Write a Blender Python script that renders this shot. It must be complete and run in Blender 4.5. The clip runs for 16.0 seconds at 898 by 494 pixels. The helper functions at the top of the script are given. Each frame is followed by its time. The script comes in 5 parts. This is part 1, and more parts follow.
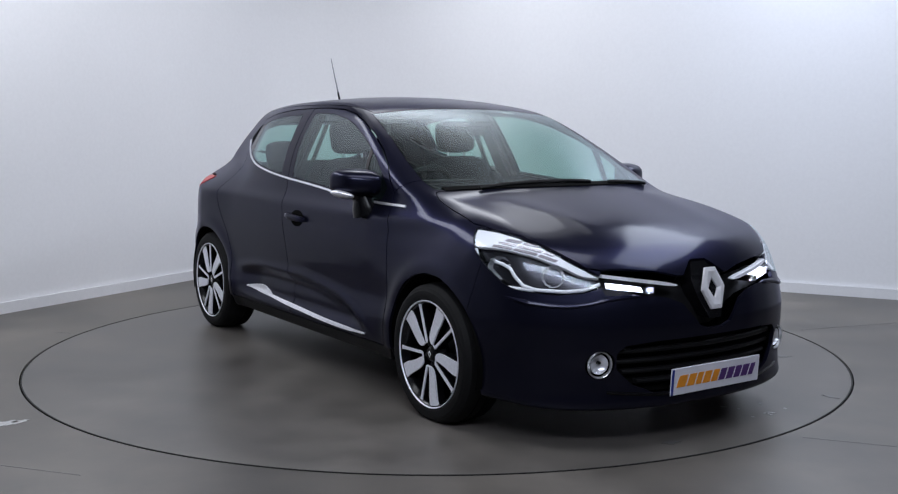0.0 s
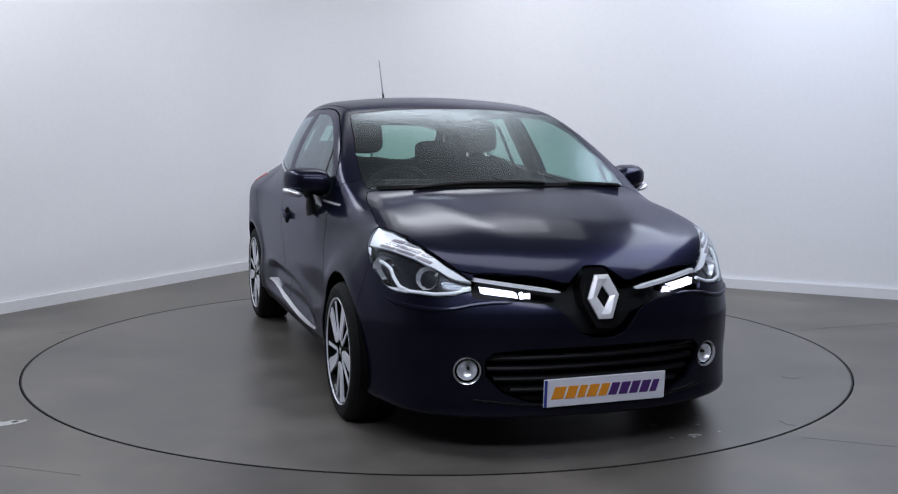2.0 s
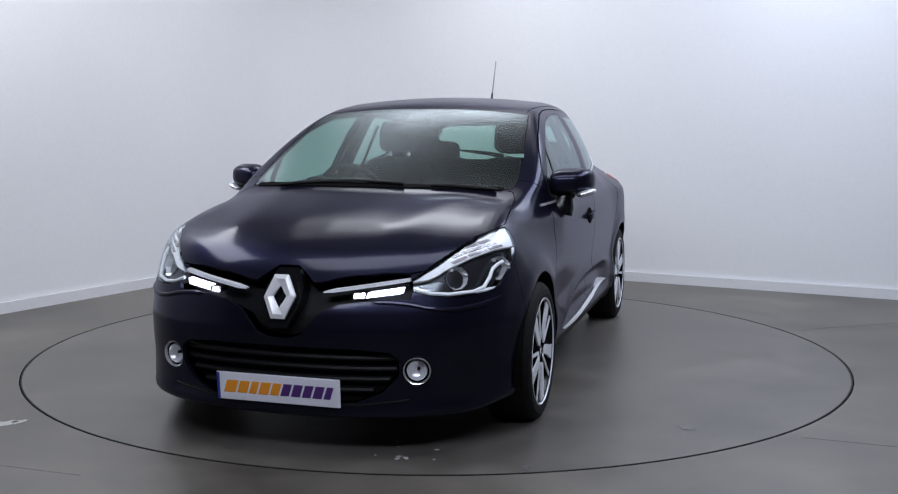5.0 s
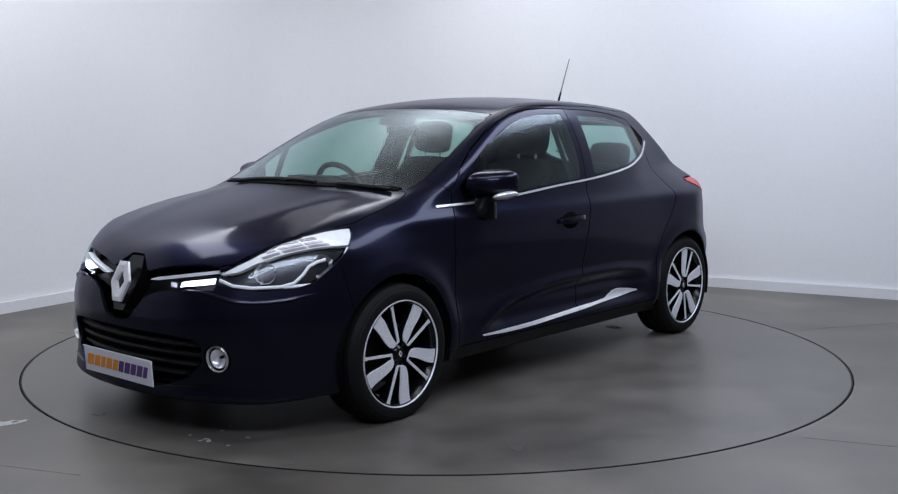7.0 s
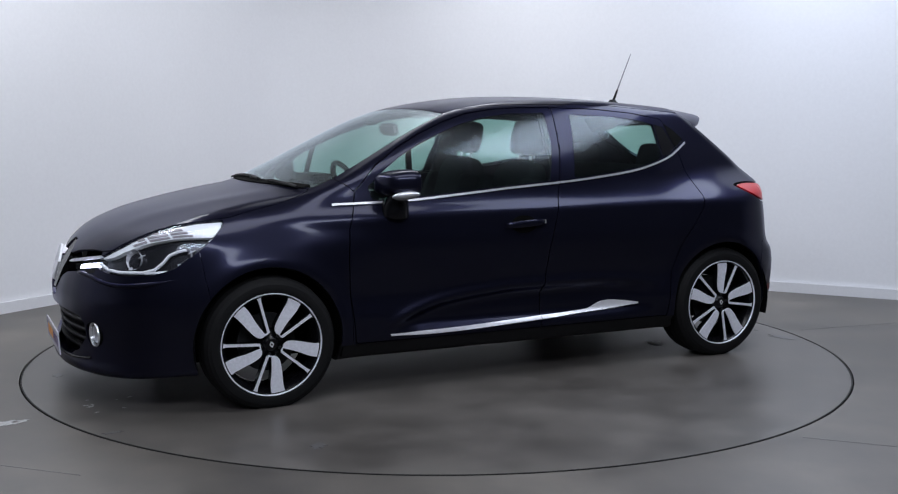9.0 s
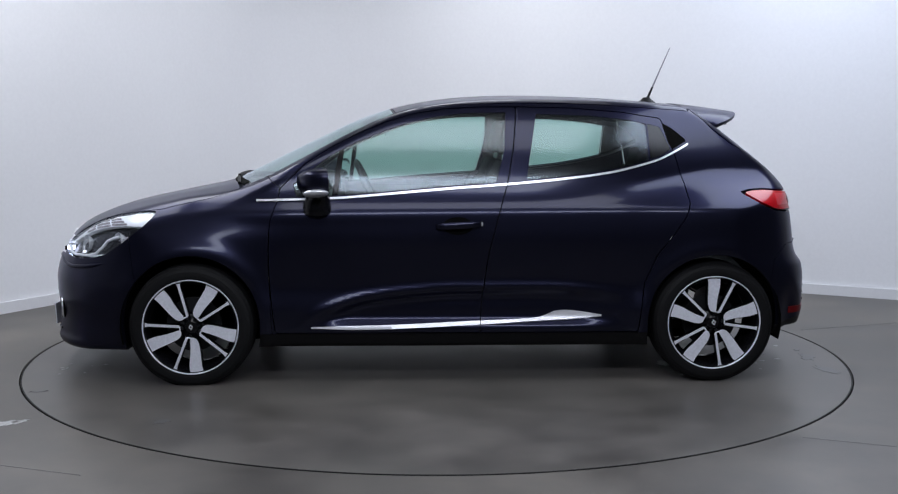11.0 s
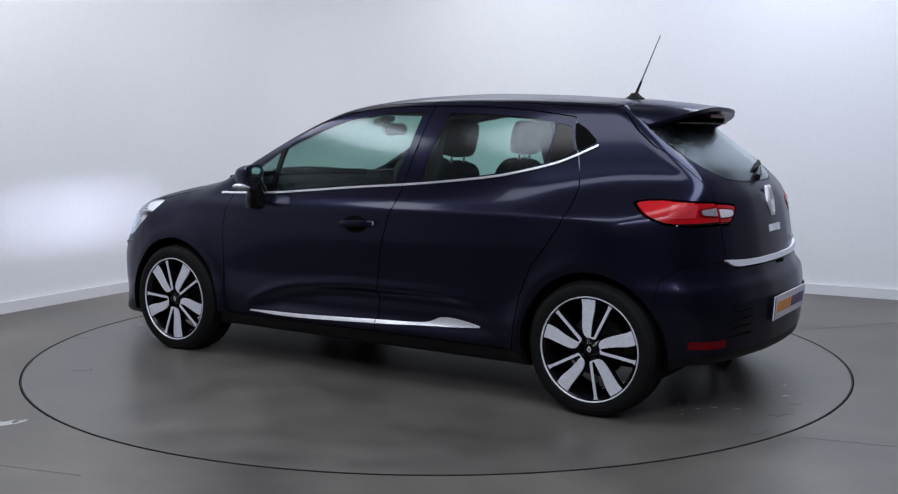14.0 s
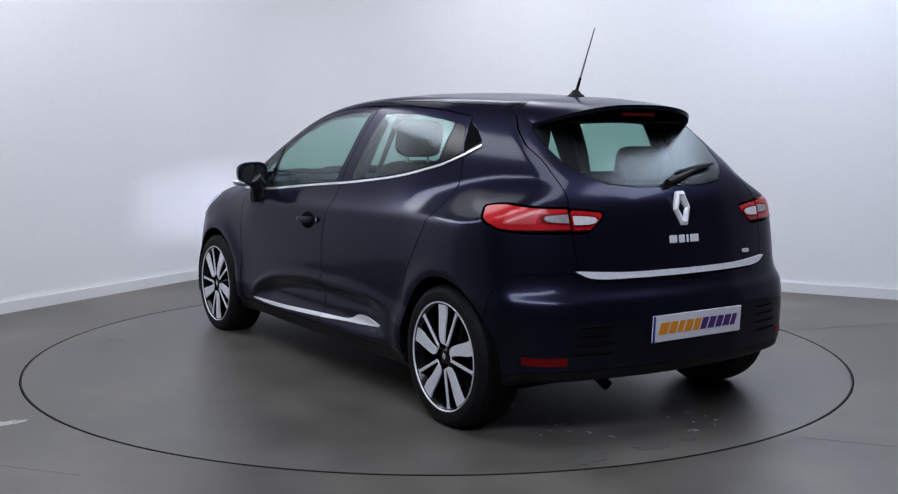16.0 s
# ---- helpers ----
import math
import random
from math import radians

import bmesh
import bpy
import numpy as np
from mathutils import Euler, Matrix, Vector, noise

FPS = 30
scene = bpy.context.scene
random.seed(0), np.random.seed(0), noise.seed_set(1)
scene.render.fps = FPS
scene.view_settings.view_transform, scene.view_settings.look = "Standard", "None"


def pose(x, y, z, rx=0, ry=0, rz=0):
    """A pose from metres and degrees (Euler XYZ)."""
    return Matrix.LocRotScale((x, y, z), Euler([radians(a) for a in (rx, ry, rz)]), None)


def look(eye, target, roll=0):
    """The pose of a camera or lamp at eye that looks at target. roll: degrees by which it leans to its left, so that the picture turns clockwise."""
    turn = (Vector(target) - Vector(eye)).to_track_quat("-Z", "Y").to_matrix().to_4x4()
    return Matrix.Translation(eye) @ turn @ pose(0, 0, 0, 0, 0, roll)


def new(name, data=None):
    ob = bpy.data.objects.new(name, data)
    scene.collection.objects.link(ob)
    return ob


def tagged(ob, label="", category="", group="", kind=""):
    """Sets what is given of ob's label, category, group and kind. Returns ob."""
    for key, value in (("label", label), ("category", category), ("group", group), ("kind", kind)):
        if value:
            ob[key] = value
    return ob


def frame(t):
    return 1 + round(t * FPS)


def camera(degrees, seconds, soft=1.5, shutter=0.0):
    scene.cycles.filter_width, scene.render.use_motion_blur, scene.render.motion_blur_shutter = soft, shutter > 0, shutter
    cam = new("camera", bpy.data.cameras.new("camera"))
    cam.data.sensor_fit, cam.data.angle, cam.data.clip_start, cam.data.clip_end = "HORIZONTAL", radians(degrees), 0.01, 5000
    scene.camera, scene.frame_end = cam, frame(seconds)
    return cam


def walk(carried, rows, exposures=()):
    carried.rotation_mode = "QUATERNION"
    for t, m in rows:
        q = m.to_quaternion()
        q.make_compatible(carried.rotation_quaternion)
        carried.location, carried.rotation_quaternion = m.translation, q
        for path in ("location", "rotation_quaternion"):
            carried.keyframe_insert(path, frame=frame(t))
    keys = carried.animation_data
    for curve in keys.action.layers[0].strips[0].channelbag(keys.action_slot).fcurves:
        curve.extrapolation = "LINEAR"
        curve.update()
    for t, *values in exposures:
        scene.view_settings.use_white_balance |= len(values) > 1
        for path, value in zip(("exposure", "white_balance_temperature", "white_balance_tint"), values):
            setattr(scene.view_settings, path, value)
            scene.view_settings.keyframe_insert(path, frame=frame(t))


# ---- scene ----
# The camera stands on a tripod before the turntable, whose centre is the world's origin.
cam = camera(46.69, 16.0, soft=1.2)
EYE = pose(0, -5.917, 1.254, 90 - 6.436, 0, -0.581) @ pose(0, 0, 0, 0, 0, 0.169)
walk(cam, [(0, EYE), (16.0, EYE)], exposures=[(0, 0.0), (16.0, 0.0)])

# The turntable's heading: it starts up in the first two seconds, then turns evenly.
RATE = 11.795
TURNS = [(0, -56.8), (0.5, -58.2), (1.0, -61.4), (1.5, -66.1)] + [(k / 2, -71.9 - RATE * (k / 2 - 2)) for k in range(4, 33)]
OFF_X, OFF_Y = -0.055, 0.0

# ---------------------------------------------------------------- light
world = bpy.data.worlds.new("studio_world")
scene.world = world
world.use_nodes = True
world.node_tree.nodes["Background"].inputs[0].default_value = (0.6, 0.65, 0.8, 1)
world.node_tree.nodes["Background"].inputs[1].default_value = 0.02


def softbox(name, x, y, z, sx, sy, watts, target=None, colour=(0.895, 0.93, 1.0)):
    lamp = bpy.data.lights.new(name, "AREA")
    lamp.shape, lamp.size, lamp.size_y, lamp.energy, lamp.color = "RECTANGLE", sx, sy, watts, colour
    ob = new(name, lamp)
    ob.matrix_world = look((x, y, z), target or (x, y + 0.001, 0))
    return ob


# the main lamp: a soft-edged light, brightest in its middle
for size_x, size_y, drop, watts in ((3.0, 2.4, 0.0, 21), (2.2, 1.6, 0.01, 19), (1.3, 0.8, 0.02, 13)):
    softbox("ceiling_softbox", 0.0, 1.85, 3.3 - drop, size_x, size_y, watts)
softbox("ceiling_softbox", 0.0, -1.9, 3.3, 3.2, 1.0, 45)
softbox("ceiling_softbox", -2.6, 0.4, 3.3, 0.8, 3.2, 60)
softbox("ceiling_softbox", 2.6, 0.2, 3.3, 1.2, 4.2, 100, colour=(0.76, 0.84, 1.0))
softbox("ceiling_softbox", 0.0, -4.7, 3.2, 4.2, 0.75, 112, target=(0, -0.8, 0.2), colour=(0.80, 0.86, 1.0))


# ---------------------------------------------------------------- materials
def mat(name, colour, rough=0.5, metal=0.0, coat=0.0, coat_rough=0.03, grain=0.0, grain_scale=60.0, bump=0.0, bump_scale=200.0, ior=1.5, emit=None, emit_strength=0.0, stain=0.0, stain_scale=3.0):
    """A node material: base colour varied at two scales, roughness varied by the grain, fine relief."""
    m = bpy.data.materials.new(name)
    m.use_nodes = True
    nt = m.node_tree
    n, link = nt.nodes, nt.links.new
    b = n["Principled BSDF"]
    b.inputs["Base Color"].default_value = (*colour, 1)
    b.inputs["Roughness"].default_value, b.inputs["Metallic"].default_value = rough, metal
    b.inputs["Coat Weight"].default_value, b.inputs["Coat Roughness"].default_value = coat, coat_rough
    b.inputs["IOR"].default_value = ior
    if emit:
        b.inputs["Emission Color"].default_value = (*emit, 1)
        b.inputs["Emission Strength"].default_value = emit_strength
    co = n.new("ShaderNodeTexCoord").outputs["Object"]
    if grain or stain:
        a = n.new("ShaderNodeTexNoise")
        a.inputs["Scale"].default_value, a.inputs["Detail"].default_value = grain_scale, 6
        s = n.new("ShaderNodeTexNoise")
        s.inputs["Scale"].default_value, s.inputs["Detail"].default_value = stain_scale, 5
        link(co, a.inputs["Vector"]), link(co, s.inputs["Vector"])
        last = None
        for tex, amount in ((a, grain), (s, stain)):
            r = n.new("ShaderNodeMapRange")
            r.inputs["From Min"].default_value, r.inputs["From Max"].default_value = 0.3, 0.7
            r.inputs["To Min"].default_value, r.inputs["To Max"].default_value = 1 - amount, 1 + amount
            link(tex.outputs["Fac"], r.inputs["Value"])
            if last:
                x = n.new("ShaderNodeMath")
                x.operation = "MULTIPLY"
                link(last, x.inputs[0]), link(r.outputs[0], x.inputs[1])
                last = x.outputs[0]
            else:
                last = r.outputs[0]
        c = n.new("ShaderNodeVectorMath")
        c.operation = "SCALE"
        c.inputs[0].default_value = colour
        link(last, c.inputs["Scale"]), link(c.outputs[0], b.inputs["Base Color"])
        q = n.new("ShaderNodeMath")
        q.operation = "MULTIPLY_ADD"
        q.inputs[1].default_value, q.inputs[2].default_value = rough * 0.3, rough * 0.7
        link(last, q.inputs[0]), link(q.outputs[0], b.inputs["Roughness"])
    if bump:
        t = n.new("ShaderNodeTexNoise")
        t.inputs["Scale"].default_value, t.inputs["Detail"].default_value = bump_scale, 4
        u = n.new("ShaderNodeBump")
        u.inputs["Strength"].default_value, u.inputs["Distance"].default_value = bump, 0.002
        link(co, t.inputs["Vector"]), link(t.outputs["Fac"], u.inputs["Height"]), link(u.outputs[0], b.inputs["Normal"])
    return m


def glass_mat(name, tint, rough=0.0, low=0.04, gloss=1.0):
    """A thin pane: what lies behind, tinted, under the gloss of its face, which grows towards a flat view."""
    m = bpy.data.materials.new(name)
    m.use_nodes = True
    n, link = m.node_tree.nodes, m.node_tree.links.new
    n.remove(n["Principled BSDF"])
    t, g, f, x = n.new("ShaderNodeBsdfTransparent"), n.new("ShaderNodeBsdfGlossy"), n.new("ShaderNodeLayerWeight"), n.new("ShaderNodeMixShader")
    t.inputs[0].default_value = (*tint, 1)
    # the gloss colour carries a blue cast that imitates the softboxes' cold light
    g.inputs[0].default_value, g.inputs["Roughness"].default_value = (gloss * 0.86, gloss * 0.95, gloss, 1), rough
    f.inputs[0].default_value = 0.5
    p, q = n.new("ShaderNodeMath"), n.new("ShaderNodeMath")
    p.operation, q.operation = "POWER", "MULTIPLY_ADD"
    p.inputs[1].default_value, q.inputs[1].default_value, q.inputs[2].default_value = 5.0, 1 - low, low
    link(f.outputs["Facing"], p.inputs[0]), link(p.outputs[0], q.inputs[0])
    link(q.outputs[0], x.inputs[0]), link(t.outputs[0], x.inputs[1]), link(g.outputs[0], x.inputs[2])
    link(x.outputs[0], n["Material Output"].inputs["Surface"])
    return m


PAINT = mat("navy_metallic_paint", (0.0145, 0.0152, 0.0310), rough=0.31, metal=0.8, coat=0.50, coat_rough=0.11, grain=0.06, grain_scale=900, bump=0.02, bump_scale=700, ior=1.25)
PAINT.node_tree.nodes["Principled BSDF"].inputs["Coat IOR"].default_value = 1.38
PAINT.node_tree.nodes["Principled BSDF"].inputs["Specular Tint"].default_value = (0.18, 0.18, 0.40, 1)
BLACK = mat("black_plastic", (0.006, 0.006, 0.007), rough=0.5, ior=1.28, grain=0.15, grain_scale=150, bump=0.15, bump_scale=500)
GLOSS = mat("gloss_black", (0.004, 0.004, 0.005), rough=0.2, ior=1.35, grain=0.05)
VOID = mat("underbody_black", (0.003, 0.003, 0.003), rough=0.9, ior=1.15, grain=0.2)
RUBBER = mat("tyre_rubber", (0.007, 0.007, 0.0075), rough=0.7, ior=1.25, grain=0.2, grain_scale=120, bump=0.2, bump_scale=250)
CHROME = mat("chrome", (0.86, 0.87, 0.9), rough=0.3, metal=0.85, grain=0.05, grain_scale=40)
SATIN = mat("satin_chrome", (0.84, 0.84, 0.88), rough=0.42, metal=0.45, grain=0.05, grain_scale=40)
ALLOY = mat("machined_alloy", (0.82, 0.83, 0.90), rough=0.45, metal=0.25, grain=0.08, grain_scale=80, bump=0.05, bump_scale=400)
WALL = mat("white_wall_paint", (0.78, 0.78, 0.8), rough=0.75, grain=0.015, grain_scale=40, stain=0.02, stain_scale=0.7, bump=0.05, bump_scale=120)
TRIM = mat("white_gloss_trim", (0.74, 0.74, 0.76), rough=0.35, grain=0.02)
# for added walls out of view; the grey sets how bright the bodywork's reflections are
DARK = mat("unseen_wall_grey", (0.20, 0.20, 0.22), rough=0.9, grain=0.2, grain_scale=12)
CEIL = mat("ceiling_paint", (0.42, 0.42, 0.43), rough=0.9, grain=0.05)
FLOOR = mat("grey_resin_floor", (0.098, 0.088, 0.077), rough=0.42, grain=0.22, grain_scale=4, stain=0.46, stain_scale=0.9, bump=0.04, bump_scale=60)
DISC = mat("grey_turntable_top", (0.098, 0.089, 0.081), rough=0.36, grain=0.18, grain_scale=4, stain=0.34, stain_scale=1.0, bump=0.04, bump_scale=60)
GROOVE = mat("groove_black", (0.01, 0.01, 0.01), rough=0.8, grain=0.2)
GLASS = glass_mat("tinted_window_glass", (0.52, 0.71, 0.66), rough=0.17, low=0.06)
LENS = glass_mat("clear_lamp_lens", (0.92, 0.94, 0.96), rough=0.03, low=0.035)
RED = mat("red_lamp_plastic", (0.42, 0.004, 0.009), rough=0.3, coat=0.35, coat_rough=0.08, ior=1.3, grain=0.06, grain_scale=60)
DARK_RED = mat("dark_red_plastic", (0.13, 0.003, 0.005), rough=0.3, coat=0.0, ior=1.22, grain=0.06, grain_scale=60)
CLEAR = mat("clear_ribbed_plastic", (0.36, 0.33, 0.36), rough=0.25, metal=0.3, grain=0.15, grain_scale=90)
LAMP_BOWL = mat("lamp_bowl_silver", (0.8, 0.81, 0.86), rough=0.3, metal=0.6, grain=0.1, grain_scale=30)
LAMP_GREY = mat("lamp_bezel_grey", (0.2, 0.2, 0.23), rough=0.3, metal=0.5, grain=0.1, grain_scale=30)
GUIDE = mat("white_light_guide", (0.90, 0.91, 0.95), rough=0.25, grain=0.04, grain_scale=40)
PINK = mat("pale_red_prism", (0.50, 0.03, 0.04), rough=0.3, coat=0.3, grain=0.2, grain_scale=120)
WHITE_LAMP = mat("clear_reverse_lamp", (0.72, 0.70, 0.74), rough=0.2, metal=0.2, coat=0.4, grain=0.12, grain_scale=90)
FACET = mat("faceted_reflector", (0.88, 0.89, 0.93), rough=0.25, metal=0.45, grain=0.05, grain_scale=30)
HOUSE = mat("dark_lamp_housing", (0.055, 0.055, 0.065), rough=0.25, metal=0.7, grain=0.1, grain_scale=30)
# added emitter, far stronger than the LEDs, for the light patch on the wall
BEAM = mat("wall_patch_emitter", (1.0, 1.0, 1.0), rough=0.5, emit=(0.66, 0.72, 1.0), emit_strength=9500.0)
LED = mat("daytime_led", (0.9, 0.9, 1.0), rough=0.3, emit=(0.72, 0.77, 1.0), emit_strength=3.5)
PLATE = mat("white_plate_acrylic", (0.74, 0.74, 0.82), rough=0.25, grain=0.02)
PLATE_BLUE = mat("blue_plate_band", (0.02, 0.04, 0.25), rough=0.3, grain=0.02)
ORANGE = mat("orange_print", (0.82, 0.30, 0.02), rough=0.35, grain=0.05)
PURPLE = mat("purple_print", (0.075, 0.025, 0.16), rough=0.35, grain=0.05)
SEAT = mat("dark_seat_cloth", (0.012, 0.0125, 0.015), rough=0.85, ior=1.2, grain=0.25, grain_scale=200, bump=0.3, bump_scale=600)
INNER = mat("dark_cabin_plastic", (0.012, 0.012, 0.013), rough=0.6, ior=1.3, grain=0.2, grain_scale=120, bump=0.2, bump_scale=400)
LINER = mat("grey_headliner", (0.1, 0.1, 0.098), rough=0.95, grain=0.1, grain_scale=150)
MIRROR = mat("mirror_glass", (0.8, 0.82, 0.84), rough=0.02, metal=1.0, grain=0.01)
SCUFF = mat("pale_paint_scuff", (0.42, 0.42, 0.42), rough=0.7, grain=0.3, grain_scale=60)
HUB_GREY = mat("dark_brake_iron", (0.02, 0.02, 0.022), rough=0.5, metal=0.5, grain=0.2, grain_scale=60)
DAMP = mat("dark_floor_stain", (0.09, 0.088, 0.088), rough=0.35, grain=0.3, grain_scale=30)
SCREEN = glass_mat("windscreen_glass", (0.52, 0.70, 0.645), rough=0.27, low=0.028)


# ---------------------------------------------------------------- mesh helpers
def curve(pts):
    """A smooth, monotone interpolation through (x, value) pairs."""
    p = np.array(sorted(pts), float)
    x, y = p[:, 0], p[:, 1]
    h, d = np.diff(x), np.diff(y) / np.diff(x)
    m = np.zeros(len(x))
    m[0], m[-1] = d[0], d[-1]
    for i in range(1, len(x) - 1):
        if d[i - 1] * d[i] > 0:
            a, b = 2 * h[i] + h[i - 1], h[i] + 2 * h[i - 1]
            m[i] = (a + b) / (a / d[i - 1] + b / d[i])

    def f(q):
        q = np.clip(q, x[0], x[-1])
        i = np.clip(np.searchsorted(x, q) - 1, 0, len(x) - 2)
        t = (q - x[i]) / h[i]
        return (2 * t**3 - 3 * t**2 + 1) * y[i] + (t**3 - 2 * t**2 + t) * h[i] * m[i] + (3 * t**2 - 2 * t**3) * y[i + 1] + (t**3 - t**2) * h[i] * m[i + 1]
    return f


def eased(pts, width):
    """The curve with its bends eased over a width in metres."""
    f, (a, b) = curve(pts), (min(p[0] for p in pts), max(p[0] for p in pts))
    q = np.linspace(a, b, 900)
    k = np.exp(-0.5 * (np.arange(-150, 151) * (q[1] - q[0]) / width) ** 2)
    y = f(q)
    pad = np.concatenate([2 * y[0] - y[150:0:-1], y, 2 * y[-1] - y[-2:-152:-1]])
    y = np.convolve(pad, k / k.sum(), "valid")
    return lambda x: np.interp(x, q, y)


def mesh_ob(name, verts, faces, material, parent=None, label="", smooth=True):
    me = bpy.data.meshes.new(name)
    me.from_pydata([tuple(map(float, v)) for v in verts], [], [tuple(map(int, f)) for f in faces])
    me.materials.append(material)
    if smooth:
        me.polygons.foreach_set("use_smooth", [True] * len(me.polygons))
    me.update()
    ob = new(name, me)
    ob.parent = parent
    return tagged(ob, label=label)


def part(name, bm, material, parent=None, label="", smooth=True, bevel=0.0, sharp=35):
    """Links a bmesh as one mesh object under a thing or a part."""
    if bevel:
        e = [x for x in bm.edges if len(x.link_faces) == 2 and x.calc_face_angle(0) > 0.5]
        bmesh.ops.bevel(bm, geom=e, offset=bevel, segments=2, affect="EDGES", clamp_overlap=True)
    bmesh.ops.recalc_face_normals(bm, faces=bm.faces)
    for f in bm.faces:
        f.smooth = smooth
    for e in bm.edges:
        if len(e.link_faces) == 2 and e.calc_face_angle(0) > radians(sharp):
            e.smooth = False
    me = bpy.data.meshes.new(name)
    bm.to_mesh(me)
    bm.free()
    me.materials.append(material)
    ob = new(name, me)
    ob.parent = parent
    return tagged(ob, label=label)


def box(sx, sy, sz, m=None, bm=None):
    bm = bm or bmesh.new()
    bmesh.ops.create_cube(bm, size=1, matrix=(m or Matrix()) @ Matrix.Diagonal((sx, sy, sz, 1)))
    return bm


def prism(poly, z0, z1, m=None, bm=None):
    """A closed outline in its own xy plane, drawn out from z0 to z1."""
    bm = bm or bmesh.new()
    m = m or Matrix()
    a = [bm.verts.new(m @ Vector((x, y, z0))) for x, y in poly]
    b = [bm.verts.new(m @ Vector((x, y, z1))) for x, y in poly]
    bm.faces.new(a[::-1]), bm.faces.new(b)
    k = len(poly)
    for i in range(k):
        bm.faces.new((a[i], a[(i + 1) % k], b[(i + 1) % k], b[i]))
    return bm


def lathe(profile, steps=64, m=None, bm=None, closed=True):
    """Turns (radius, height) pairs round the z axis."""
    bm = bm or bmesh.new()
    m = m or Matrix()
    rings = [[bm.verts.new(m @ Vector((r * math.cos(2 * math.pi * k / steps), r * math.sin(2 * math.pi * k / steps), z))) for k in range(steps)] for r, z in profile]
    pairs = list(zip(rings, rings[1:])) + ([(rings[-1], rings[0])] if closed else [])
    for a, b in pairs:
        for k in range(steps):
            bm.faces.new((a[k], a[(k + 1) % steps], b[(k + 1) % steps], b[k]))
    return bm


def tube(pts, r, steps=10, bm=None):
    """A round bar along points; r may be one radius or one for each point."""
    bm = bm or bmesh.new()
    pts = [Vector(p) for p in pts]
    rs = r if isinstance(r, (list, tuple)) else [r] * len(pts)
    rings = []
    for i, p in enumerate(pts):
        d = (pts[min(i + 1, len(pts) - 1)] - pts[max(i - 1, 0)]).normalized()
        u = d.orthogonal().normalized() if i == 0 else (rings_u - d * rings_u.dot(d)).normalized()
        rings_u, w = u, d.cross(u)
        rings.append([bm.verts.new(p + rs[i] * (math.cos(2 * math.pi * k / steps) * u + math.sin(2 * math.pi * k / steps) * w)) for k in range(steps)])
    for a, b in zip(rings, rings[1:]):
        for k in range(steps):
            bm.faces.new((a[k], a[(k + 1) % steps], b[(k + 1) % steps], b[k]))
    bm.faces.new(rings[0][::-1]), bm.faces.new(rings[-1])
    return bm


# ---------------------------------------------------------------- the studio
CORNER = Vector((-1.236, 4.194, 0))
LEFT_DIR, RIGHT_DIR = Vector((-1.22, -2.176, 0)).normalized(), Vector((1.766, -0.928, 0)).normalized()
HIGH = 3.4


def wall(name, a, b, height, material, thick=0.15, z0=0.0):
    """An upright wall whose inner face runs from a to b, the room lying on its left hand."""
    d = (b - a).normalized()
    out = Vector((d.y, -d.x, 0)) * thick
    bm = prism([(p.x, p.y) for p in (a, b, b + out, a + out)], z0, height)
    return bm


